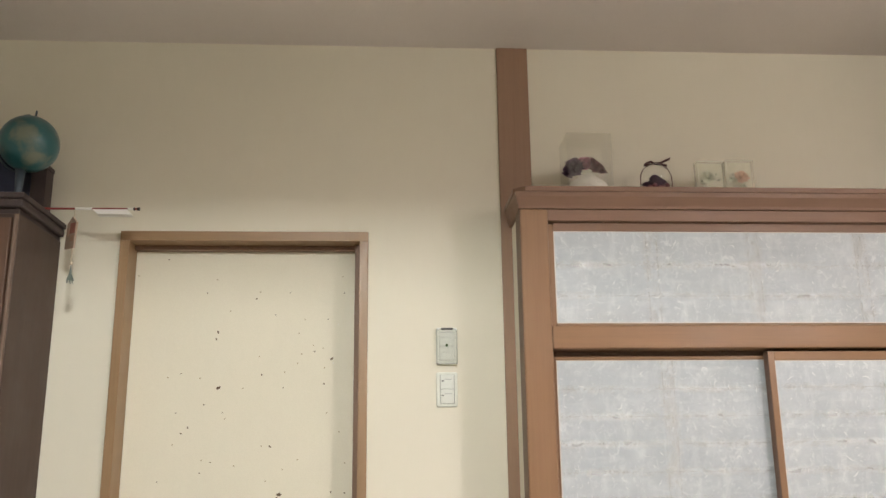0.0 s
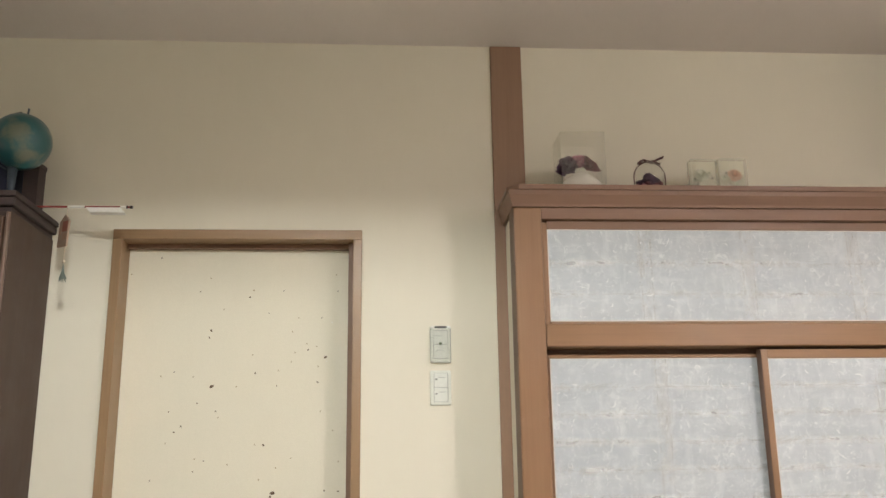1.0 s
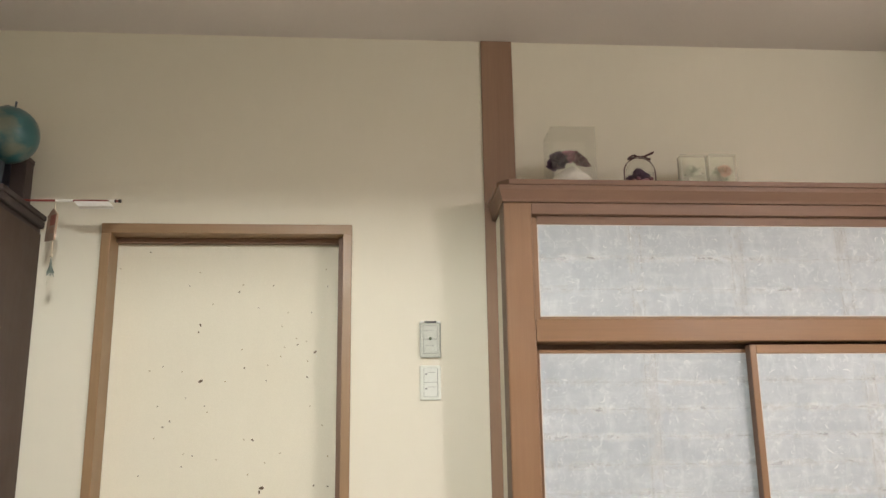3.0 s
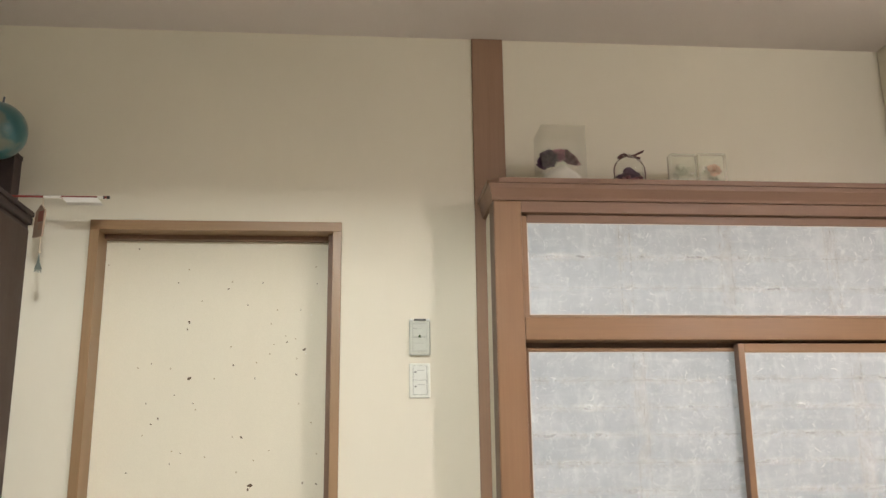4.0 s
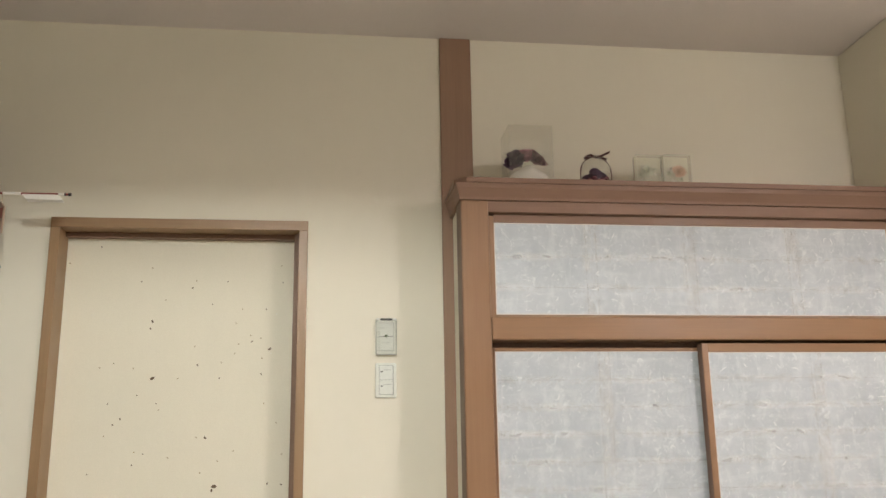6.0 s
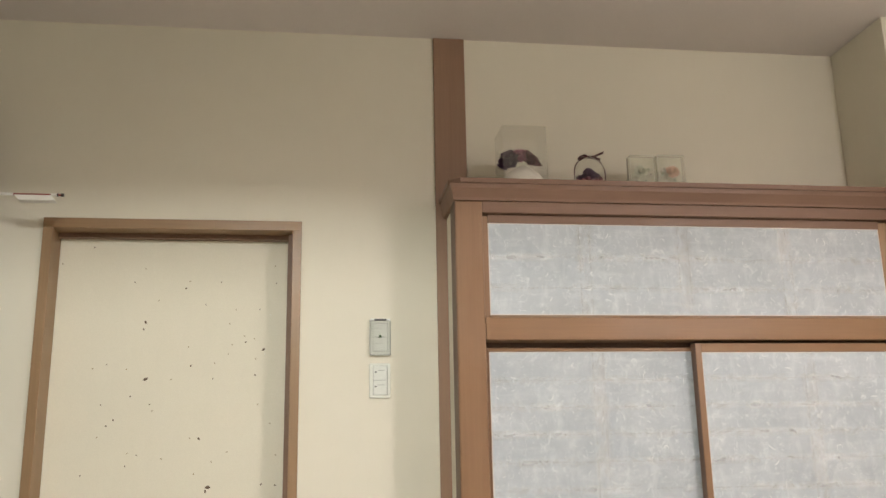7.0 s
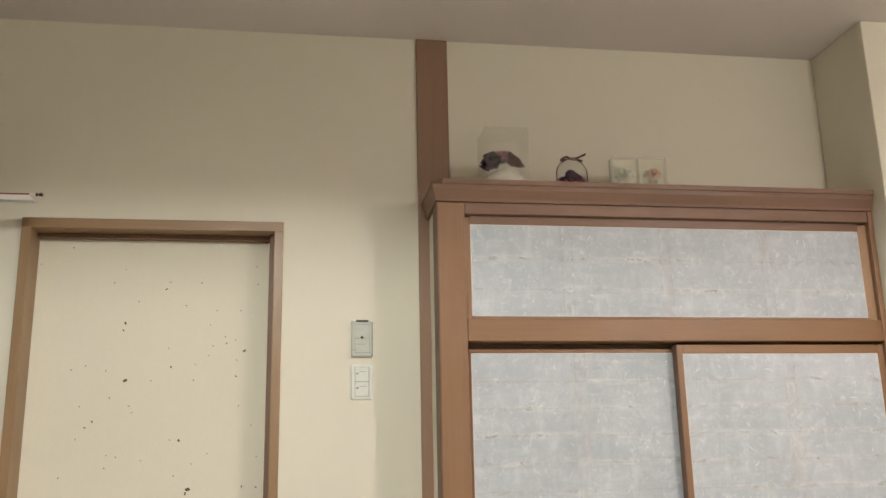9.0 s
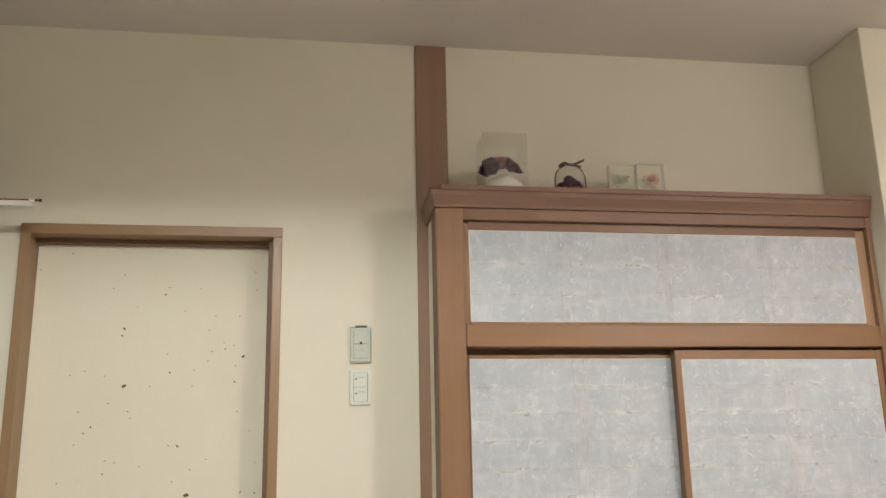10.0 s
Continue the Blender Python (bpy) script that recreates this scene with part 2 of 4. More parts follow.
M_PINK = plain("dusty_pink_petals", (0.48, 0.155, 0.25), (0.56, 0.23, 0.32), 200, 0.75)
M_WHITE = plain("white_petals", (0.80, 0.77, 0.69), (0.86, 0.83, 0.75), 200, 0.8)
M_ORANGE = plain("orange_petals", (0.76, 0.43, 0.30), (0.82, 0.55, 0.41), 200, 0.75)
M_GREEN = plain("pale_green_petals", (0.60, 0.64, 0.51), (0.70, 0.73, 0.60), 200, 0.75)
M_CARD = plain("brightening_card", (0.64, 0.62, 0.49), (0.75, 0.73, 0.59), 45, 0.8)
M_BRIGHT_EDGE = plain("bright_edge_line", (0.80, 0.80, 0.70), (0.88, 0.88, 0.80), 60, 0.4)
M_RIBBON = plain("brown_satin", (0.075, 0.028, 0.026), (0.12, 0.045, 0.04), 200, 0.35)
M_REDLAC = plain("red_lacquer", (0.20, 0.028, 0.022), (0.28, 0.045, 0.036), 200, 0.4)
M_PAPER = plain("white_paper", (0.80, 0.78, 0.72), (0.85, 0.83, 0.78), 200, 0.8)
M_BLACK = plain("black_lacquer", (0.022, 0.018, 0.016), (0.04, 0.03, 0.028), 200, 0.4)
M_EMA = wood("plaque_wood", (0.42, 0.31, 0.23), (0.34, 0.24, 0.17), "z", 0.6, 0.0)
M_EMARED = plain("faded_red_paint", (0.30, 0.10, 0.07), (0.36, 0.15, 0.11), 200, 0.7)
M_EMATAN = plain("faded_tan_paint", (0.36, 0.22, 0.15), (0.42, 0.27, 0.19), 200, 0.7)
M_CORD = plain("pale_cord", (0.55, 0.45, 0.33), (0.65, 0.55, 0.42), 300, 0.8)
M_TASSEL = plain("grey_green_tassel", (0.12, 0.15, 0.13), (0.20, 0.23, 0.20), 300, 0.85)
M_NAVY = plain("navy_cloth", (0.020, 0.026, 0.058), (0.034, 0.042, 0.080), 120, 0.8)
M_STEEL = plain("dull_grey_metal", (0.060, 0.085, 0.115), (0.095, 0.12, 0.15), 90, 0.45, 0.3)
M_SHADE = milky("milky_shade", (0.90, 0.82, 0.87), 0.03)


# ---- building helpers ----
ORIGIN = Vector((0, 0, 0))


def base_of(ob):
    at = Vector(ob.location)
    while ob.parent:
        ob = ob.parent
        at += ob.location
    return at


def thing(name, at, label, category, group="", kind=""):
    ob = new(name)
    ob.empty_display_size = 0.05
    ob.location = at
    return tagged(ob, label, category, group, kind)


def finish(bm, material, name, smooth):
    bmesh.ops.recalc_face_normals(bm, faces=bm.faces)
    me = bpy.data.meshes.new(name)
    bm.to_mesh(me)
    bm.free()
    me.materials.append(material)
    if smooth:
        for p in me.polygons:
            p.use_smooth = True
    return me


def part(name, bm, material, parent, label="", smooth=False):
    """Links a bmesh, given in world places, as one mesh under a thing or a part."""
    bmesh.ops.translate(bm, verts=bm.verts, vec=-base_of(parent))
    ob = new(name, finish(bm, material, name, smooth))
    ob.parent = parent
    return tagged(ob, label)


def solo(name, bm, material, label, category, kind="", at=ORIGIN, smooth=False):
    """A thing that is one mesh."""
    at = Vector(at)
    bmesh.ops.translate(bm, verts=bm.verts, vec=-at)
    ob = new(name, finish(bm, material, name, smooth))
    ob.location = at
    return tagged(ob, label, category, "", kind)


def add_box(bm, x0, x1, y0, y1, z0, z1, bevel=0.0, segments=2):
    r = bmesh.ops.create_cube(bm, size=1.0)
    vs = r["verts"]
    bmesh.ops.scale(bm, vec=(x1 - x0, y1 - y0, z1 - z0), verts=vs)
    bmesh.ops.translate(bm, vec=((x0 + x1) / 2, (y0 + y1) / 2, (z0 + z1) / 2), verts=vs)
    if bevel:
        es = {e for v in vs for e in v.link_edges}
        bmesh.ops.bevel(bm, geom=list(es), offset=bevel, segments=segments, affect="EDGES", profile=0.5)
    return bm


def box(x0, x1, y0, y1, z0, z1, bevel=0.0, segments=2):
    return add_box(bmesh.new(), x0, x1, y0, y1, z0, z1, bevel, segments)


def rod(p, q, r0, r1=None, n=12):
    """A round bar from p to q."""
    bm = bmesh.new()
    p, q = Vector(p), Vector(q)
    d = q - p
    m = Matrix.Translation((p + q) / 2) @ d.to_track_quat("Z", "Y").to_matrix().to_4x4()
    bmesh.ops.create_cone(bm, cap_ends=True, segments=n, radius1=r0, radius2=r0 if r1 is None else r1, depth=d.length, matrix=m)
    return bm


def lathe(profile, centre, n=32):
    """A turned body: profile of (radius, height) round a standing axis."""
    bm = bmesh.new()
    rings = []
    for r, h in profile:
        if r < 1e-6:
            rings.append([bm.verts.new((centre[0], centre[1], centre[2] + h))])
        else:
            rings.append([bm.verts.new((centre[0] + r * math.cos(2 * math.pi * i / n), centre[1] + r * math.sin(2 * math.pi * i / n), centre[2] + h)) for i in range(n)])
    for a, b in zip(rings, rings[1:]):
        for i in range(n):
            j = (i + 1) % n
            loop = [a[i % len(a)], a[j % len(a)], b[j % len(b)], b[i % len(b)]]
            uniq = []
            for v in loop:
                if v not in uniq:
                    uniq.append(v)
            if len(uniq) > 2:
                bm.faces.new(uniq)
    return bm


def extrude_x(profile, x0, x1, x0_shift=None):
    """A moulding along x from a profile of (y, z); x0_shift moves each profile point's left end."""
    bm = bmesh.new()
    a = [bm.verts.new((x0 + (x0_shift[i] if x0_shift else 0), y, z)) for i, (y, z) in enumerate(profile)]
    b = [bm.verts.new((x1, y, z)) for y, z in profile]
    n = len(profile)
    for i in range(n):
        j = (i + 1) % n
        bm.faces.new((a[i], a[j], b[j], b[i]))
    bm.faces.new(a)
    bm.faces.new(list(reversed(b)))
    return bm


def bloom(bm, centre, radius, rings, rng, lift=0.6):
    """A dried flower head: cupped petals in rings about a tight core."""
    c = Vector(centre)
    for k in range(rings):
        f = (k + 1) / rings
        count = 4 + 3 * k
        for i in range(count):
            a = 2 * math.pi * (i + 0.5 * k) / count + rng.uniform(-0.2, 0.2)
            out = Vector((math.cos(a), math.sin(a), 0))
            side = Vector((-math.sin(a), math.cos(a), 0))
            length = radius * (0.5 + 0.5 * f) * rng.uniform(0.85, 1.1)
            width = radius * (0.34 + 0.22 * f)
            rise = radius * lift * (1.25 - f) * rng.uniform(0.85, 1.15)
            rows = []
            for s, w, up in ((0.05, 0.35, 0.0), (0.55, 1.0, 0.45), (0.9, 0.85, 0.95), (1.0, 0.35, 0.9)):
                p = c + out * (length * s * (0.35 + 0.65 * f)) + Vector((0, 0, rise * up + (0.12 * radius * s if f > 0.9 else 0.25 * radius * s)))
                rows.append([bm.verts.new(p + side * (width * w * t) + Vector((0, 0, 0.16 * radius * abs(t)))) for t in (-0.5, 0.0, 0.5)])
            for r, q in zip(rows, rows[1:]):
                for j in range(2):
                    bm.faces.new((r[j], r[j + 1], q[j + 1], q[j]))
    return bm


# ---- the room ----
CEILING = 2.553
X_WEST, X_EAST, Y_SOUTH = -3.40, 3.35, -5.6
DOOR_L, DOOR_R, DOOR_T = -0.831, -0.002, 1.8475
NICHE_X, PIER_Y = 2.018, -0.322

solo("floor", box(X_WEST - 0.1, X_EAST + 0.1, Y_SOUTH - 0.1, 0.2, -0.12, 0.0), M_FLOOR, "straw-coloured woven matting floor of the room", "floor", "structure")
solo("ceiling", box(X_WEST - 0.1, X_EAST + 0.1, Y_SOUTH - 0.1, 0.2, CEILING, CEILING + 0.1), M_CEIL, "plain dull beige papered ceiling in half shade", "ceiling", "structure")
bm = bmesh.new()
for x0, x1, z0, z1 in ((X_WEST, DOOR_L, 0, CEILING), (DOOR_L, DOOR_R, DOOR_T, CEILING), (DOOR_R, 0.4595, 0, CEILING), (0.5725, NICHE_X + 0.1, 0, CEILING)):
    add_box(bm, x0, x1, 0.0, 0.12, z0, z1)
solo("wall_north", bm, M_WALL, "cream papered wall with a doorway beside a timber pillar", "wall", "structure")
solo("wall_pier", box(NICHE_X, X_EAST, PIER_Y, -0.0005, 0, CEILING, 0.004), M_WALL, "cream papered projecting wall at the end of the niche", "wall", "structure")
solo("wall_west", box(X_WEST - 0.1, X_WEST, Y_SOUTH, 0.12, 0, CEILING), M_WALL, "plain cream papered side wall", "wall", "structure")
solo("wall_east", box(X_EAST, X_EAST + 0.1, Y_SOUTH, 0.12, 0, CEILING), M_WALL, "plain cream papered side wall", "wall", "structure")
solo("wall_south", box(X_WEST, X_EAST, Y_SOUTH - 0.1, Y_SOUTH, 0, CEILING), M_WALL, "plain cream papered wall behind", "wall", "structure")
solo("pillar", box(0.459, 0.573, -0.009, 0.13, 0, CEILING - 0.0005, 0.003), M_PILLAR, "brown planed timber pillar set in the cream wall", "pillar", "structure")

# doorway with its lining, and the speckled leaf
door = thing("door_1", (-0.417, 0.05, 0), "closed cream door with brown flecks in a plain timber frame", "door", "", "structure")
HEAD = 1.8165
part("casing_left", box(-0.833, -0.8025, -0.012, 0.125, 0, HEAD - 0.0001, 0.0015), M_CASE_Z, door)
part("casing_right", box(-0.0300, 0.0, -0.012, 0.125, 0, HEAD - 0.0001, 0.0015), M_CASE_Z, door)
part("casing_head", box(-0.833, 0.0, -0.0125, 0.125, HEAD, 1.8495, 0.0015), M_CASE_X, door)
# stops set back in the frame, their shade put into the wood colour
part("stop_right", box(-0.0465, -0.0302, 0.030, 0.0878, 0, HEAD - 0.0003, 0.001), M_SHADED_STOP, door, "stop strip coloured darker for its shade")
part("stop_head", box(-0.8023, -0.0467, 0.058, 0.0876, 1.8008, HEAD - 0.0002, 0.001), M_SHADED_STOP, door, "stop strip coloured darker for its shade")
leaf = part("leaf", box(-0.8023, -0.0304, 0.088, 0.120, 0.006, HEAD - 0.0015, 0.0010), M_LEAF, door, "cream paper-faced leaf with scattered brown flecks")


def fleck_mesh(seed, size, material):
    rng = random.Random(seed)
    bm = bmesh.new()
    n = 9
    ring = []
    for i in range(n):
        a = 2 * math.pi * i / n
        r = size * rng.uniform(0.5, 1.0)
        ring.append(bm.verts.new((r * math.cos(a) * 0.62, 0, r * math.sin(a))))
    f = bm.faces.new(ring)
    r = bmesh.ops.extrude_face_region(bm, geom=[f])
    bmesh.ops.translate(bm, vec=(0, -0.0008, 0), verts=[v for v in r["geom"] if isinstance(v, bmesh.types.BMVert)])
    return finish(bm, material, "fleck", False)


FLECKS = ((-0.692, 1.773, 0), (-0.554, 1.655, 0), (-0.385, 1.635, 1), (-0.270, 1.657, 0), (-0.318, 1.579, 0), (-0.138, 1.563, 0), (-0.084, 1.655, 0), (-0.511, 1.519, 2),
          (-0.516, 1.495, 1), (-0.183, 1.452, 1), (-0.123, 1.427, 2), (-0.627, 1.379, 0), (-0.358, 1.374, 1), (-0.500, 1.331, 3), (-0.285, 1.330, 0), (-0.148, 1.342, 1),
          (-0.546, 1.275, 0), (-0.637, 1.248, 0), (-0.484, 1.248, 0), (-0.595, 1.199, 1), (-0.617, 1.181, 1), (-0.322, 1.136, 2), (-0.516, 1.087, 0), (-0.549, 1.053, 0),
          (-0.685, 1.026, 0), (-0.119, 0.988, 1), (-0.074, 0.984, 1), (-0.288, 0.982, 3), (-0.295, 0.969, 2))
SIZES = (0.0036, 0.0050, 0.0070, 0.0108)
BROWN = [[fleck_mesh(10 * k + j, s, M_FLECK) for j in range(4)] for k, s in enumerate(SIZES)]
PALE = [fleck_mesh(90 + j, 0.0042, M_FLECK2) for j in range(3)]
FOIL = fleck_mesh(99, 0.0032, M_FOIL)
rng = random.Random(5)


def put_fleck(mesh, x, z):
    ob = new("fleck", mesh)
    ob.parent = leaf
    ob.location = (x + 0.417, 0.0878 - 0.05, z)
    ob.rotation_euler = (0, rng.uniform(0, 6.28), 0)


for x, z, k in FLECKS:
    put_fleck(BROWN[k][rng.randrange(4)], x, z)
for x, z in ((-0.373, 1.659), (-0.217, 1.563), (-0.237, 1.515), (-0.226, 1.444), (-0.238, 1.412), (-0.153, 1.463), (-0.670, 1.366), (-0.563, 1.363), (-0.137, 1.245), (-0.642, 1.145), (-0.280, 1.062), (-0.790, 1.715)):
    put_fleck(PALE[rng.randrange(3)], x, z)
for x, z in ((-0.102, 1.546), (-0.118, 1.412)):
    put_fleck(FOIL, x, z)
for i in range(34):
    put_fleck((PALE + BROWN[0])[rng.randrange(7)], rng.uniform(-0.77, -0.06), rng.uniform(0.08, 0.94))
for i in range(16):
    put_fleck(PALE[rng.randrange(3)], rng.uniform(-0.77, -0.06), rng.uniform(0.95, 1.74))

# ---- the screened window bay ----
def prism_z(outline, z0, z1):
    """An upright member from an outline in the plan."""
    bm = bmesh.new()
    low = [bm.verts.new((x, y, z0)) for x, y in outline]
    top = [bm.verts.new((x, y, z1)) for x, y in outline]
    n = len(outline)
    for i in range(n):
        bm.faces.new((low[i], low[(i + 1) % n], top[(i + 1) % n], top[i]))
    bm.faces.new(list(reversed(low)))
    bm.faces.new(top)
    return bm


bay = thing("screen_surround", (1.25, -0.12, 0), "honey-brown timber surround of a shoji bay with a moulded ledge", "window frame", "", "structure")
RIGHT = NICHE_X - 0.001
part("post_left", box(0.4905, 0.580, -0.240, -0.152, 0, 1.8665, 0.0035), M_WOOD_Z, bay)
# thin dark strip added for the shade on the post's left side
part("post_flank", box(0.4885, 0.4903, -0.2365, -0.1520, 0, 1.8660), M_SHADED_WOOD, bay, "thin strip coloured dark for the shaded flank")
part("side_panel", box(0.4965, 0.507, -0.1518, -0.0095, 0, 1.8655), M_WALL, bay, "narrow cream papered return")
part("post_right", box(1.9985, RIGHT, -0.2415, -0.180, 0, 1.8665, 0.0025), M_WOOD_Z, bay)
part("top_rail", box(0.5805, 1.9983, -0.238, -0.172, 1.8285, 1.8665, 0.002), M_DIM_WOOD, bay)
part("transom_beam", box(0.5805, 1.9983, -0.2425, -0.152, 1.4145, 1.4865, 0.0035), M_WOOD_X, bay)
# dark board added behind the track gap to give its shade a brown tone
part("track_back", box(0.5805, 1.9983, -0.1700, -0.1600, 1.3900, 1.4142), M_SHADED_WOOD, bay, "dark backing added for the shaded track gap")
part("sill", box(0.5805, 1.9983, -0.2425, -0.152, 0.0, 0.045, 0.003), M_WOOD_X, bay)
# ledge: a flared fascia under a lip, returned along its left end
FASCIA = [(-0.0095, 1.8675), (-0.2440, 1.8675), (-0.2460, 1.876), (-0.2520, 1.890), (-0.2585, 1.905), (-0.2605, 1.9195), (-0.0095, 1.9195)]
SHIFT = [0.0, 0.0, -0.001, -0.005, -0.010, -0.0120, -0.0120]
fascia = part("fascia", extrude_x(FASCIA, 0.486, RIGHT, SHIFT), M_DIM_WOOD, bay, "flared brown fascia")
lip = prism_z([(0.4705, -0.0095), (0.4705, -0.2300), (0.5060, -0.2655), (RIGHT, -0.2655), (RIGHT, -0.0095)], 1.9200, 1.9377)
bmesh.ops.bevel(lip, geom=list(lip.edges), offset=0.0018, segments=2, affect="EDGES", profile=0.5)
part("ledge", lip, M_DIM_WOOD, bay, "brown wooden ledge board with a cut corner")


def film(x0, x1, y, z0, z1):
    """A dried film of paste, too thin for edges."""
    bm = bmesh.new()
    bm.faces.new([bm.verts.new(p) for p in ((x0, y, z0), (x1, y, z0), (x1, y, z1), (x0, y, z1))])
    return bm


def lattice(parent, xs, zs, x0, x1, z0, z1, y):
    """Bars behind the sheet, and the paste that shows through it along them: a soft pale band with a thin broken line."""
    for x in xs:
        part("lattice_bar", box(x - 0.020, x + 0.020, y, y + 0.0108, z0, z1), M_LATTICE, parent)
        for e in (-0.0175, 0.0175):
            part("paste_trace", film(x + e - 0.0030, x + e + 0.0030, y - 0.0015, z0 + 0.003, z1 - 0.003), M_PASTE, parent)
        part("paste_band", film(x - 0.034, x + 0.034, y - 0.0017, z0 + 0.003, z1 - 0.003), M_STREAK, parent)
    for z in zs:
        part("lattice_bar", box(x0, x1, y + 0.0003, y + 0.0102, z - 0.006, z + 0.006), M_LATTICE, parent)
        part("paste_trace", film(x0 + 0.006, x1 - 0.006, y - 0.0019, z - 0.0022, z + 0.0022), M_PASTE, parent)
        part("paste_band", film(x0 + 0.004, x1 - 0.004, y - 0.0021, z - 0.017, z + 0.017), M_BAND, parent)


def paper(x0, x1, y, z0, z1):
    return box(x0, x1, y, y + 0.0006, z0, z1)


def edging(parent, x0, x1, y, z0, z1):
    """The frayed pinkish-white margin where the sheet is trimmed."""
    for b4 in ((x0, x1, z1 - 0.0022, z1), (x0, x1, z0, z0 + 0.0022), (x0, x0 + 0.0022, z0 + 0.0023, z1 - 0.0023), (x1 - 0.0022, x1, z0 + 0.0023, z1 - 0.0023)):
        part("paper_margin", box(b4[0], b4[1], y - 0.0004, y - 0.0002, b4[2], b4[3]), M_MARGIN, parent)


def fibres(x0, x1, y, z0, z1, count, seed):
    """Long pale bast fibres lying on the sheet: tapering, curled strands."""
    rng = random.Random(seed)
    bm = bmesh.new()
    for k in range(count):
        x, z = rng.uniform(x0, x1), rng.uniform(z0, z1)
        a, bend = rng.uniform(0, 6.28), rng.gauss(0, 0.35)
        n = rng.randrange(4, 8)
        step = rng.uniform(0.0020, 0.0058)
        wide = rng.choice((0.0006, 0.0008, 0.0011, 0.0015, 0.0022))
        prev = None
        for i in range(n):
            w = wide * math.sin(math.pi * (i + 0.4) / n)
            sx, sz = -math.sin(a) * w, math.cos(a) * w
            row = (bm.verts.new((x + sx, y, z + sz)), bm.verts.new((x - sx, y, z - sz)))
            if prev:
                bm.faces.new((prev[0], row[0], row[1], prev[1]))
            prev = row
            x, z, a = min(max(x + step * math.cos(a), x0), x1), min(max(z + step * math.sin(a), z0), z1), a + bend + rng.gauss(0, 0.25)
    return bm


transom = thing("transom_screen", (1.28, -0.2, 1.49), "fixed transom screen of fibrous grey-white washi in a thin brown frame", "shoji screen")
TY = -0.2125
part("frame_left", prism_z([(0.6010, TY), (0.5845, TY - 0.007), (0.5822, TY - 0.007), (0.5822, -0.190), (0.6010, -0.190)], 1.4868, 1.8220), M_WOOD_Z, transom)
# the light on this bevel is put into its paler colour
part("frame_right", prism_z([(1.9705, TY), (1.9880, TY - 0.0085), (1.9982, TY - 0.0085), (1.9982, -0.190), (1.9705, -0.190)], 1.4868, 1.8220), M_LIT_BEVEL, transom, "bevelled edge coloured paler for the light on it")
part("frame_top", extrude_x([(TY - 0.0001, 1.8003), (TY - 0.004, 1.8012), (TY - 0.006, 1.8270), (-0.190, 1.8270), (-0.190, 1.8003)], 0.6012, 1.9703), M_DIM_WOOD, transom)
part("frame_bottom", extrude_x([(TY - 0.0001, 1.4982), (TY - 0.0255, 1.4872), (TY - 0.0255, 1.4867), (-0.190, 1.4867), (-0.190, 1.4982)], 0.6012, 1.9703), M_WOOD_X, transom)
part("washi_sheet", paper(0.6005, 1.9710, TY + 0.0003, 1.4977, 1.8008), M_WASHI, transom)
tagged(part("fibre_scatter", fibres(0.612, 1.961, TY - 0.0004, 1.506, 1.794, 100, 41), M_FIBRE, transom, "pale strands in the paper"), kind="stuff")
lattice(transom, [0.921, 1.259, 1.620], [1.586, 1.687], 0.6015, 1.9700, 1.4987, 1.7998, TY + 0.0013)
# dark strip added in the gap under the top rail to tone its shade
part("rebate_top", box(0.5832, 1.9980, -0.2060, -0.1905, 1.8272, 1.8288), M_DIM_WOOD, transom)
edging(transom, 0.6013, 1.9702, TY - 0.0001, 1.4985, 1.8000)


def shoji(x0, x1, wide, y, back, top_rail, zt, bar_x, label, seed):
    """A sliding screen, papered on the room side over its lattice."""
    s = thing("shoji_panel", ((x0 + x1) / 2, y + 0.012, 0.046), label, "shoji screen", "pair of sliding shoji panels")
    a, b = x0 + wide, x1 - wide
    part("stile", box(x0, a, y - 0.005, back, 0.047, zt, 0.0015), M_WOOD_Z, s)
    # dark strip laid on the stile's left side in place of shade
    part("stile_edge", box(x0 - 0.0012, x0 - 0.0002, y - 0.0035, back - 0.001, 0.048, zt - 0.001), M_SHADED_WOOD, s, "stile side coloured dark for its shade")
    part("stile", box(b, x1, y - 0.005, back, 0.047, zt, 0.0015), M_WOOD_Z, s)
    part("top_rail", box(a + 0.0002, b - 0.0002, y - 0.0045, back - 0.0005, top_rail, zt, 0.0015), M_WOOD_X, s)
    part("bottom_rail", box(a + 0.0002, b - 0.0002, y - 0.0045, back - 0.0005, 0.047, 0.11, 0.0015), M_WOOD_X, s)
    part("washi_sheet", paper(a + 0.0003, b - 0.0003, y, 0.1103, top_rail - 0.0003), M_WASHI, s)
    tagged(part("fibre_scatter", fibres(a + 0.006, b - 0.006, y - 0.0007, 0.12, top_rail - 0.006, 190, seed), M_FIBRE, s, "pale strands in the paper"), kind="stuff")
    lattice(s, [bar_x], [1.293 - 0.0845 * k for k in range(13)], a, b, 0.1105, top_rail - 0.0005, y + 0.0010)
    edging(s, a + 0.0004, b - 0.0004, y - 0.0003, 0.1104, top_rail - 0.0004)
    return s


shoji(1.2660, 1.9970, 0.020, -0.2250, -0.1945, 1.3770, 1.4050, 1.652, "closed sliding shoji panel of grey-white washi, running in front", 42)
shoji(0.5690, 1.3010, 0.028, -0.1870, -0.1710, 1.3845, 1.3960, 0.952, "closed sliding shoji panel of grey-white washi, running behind", 43)

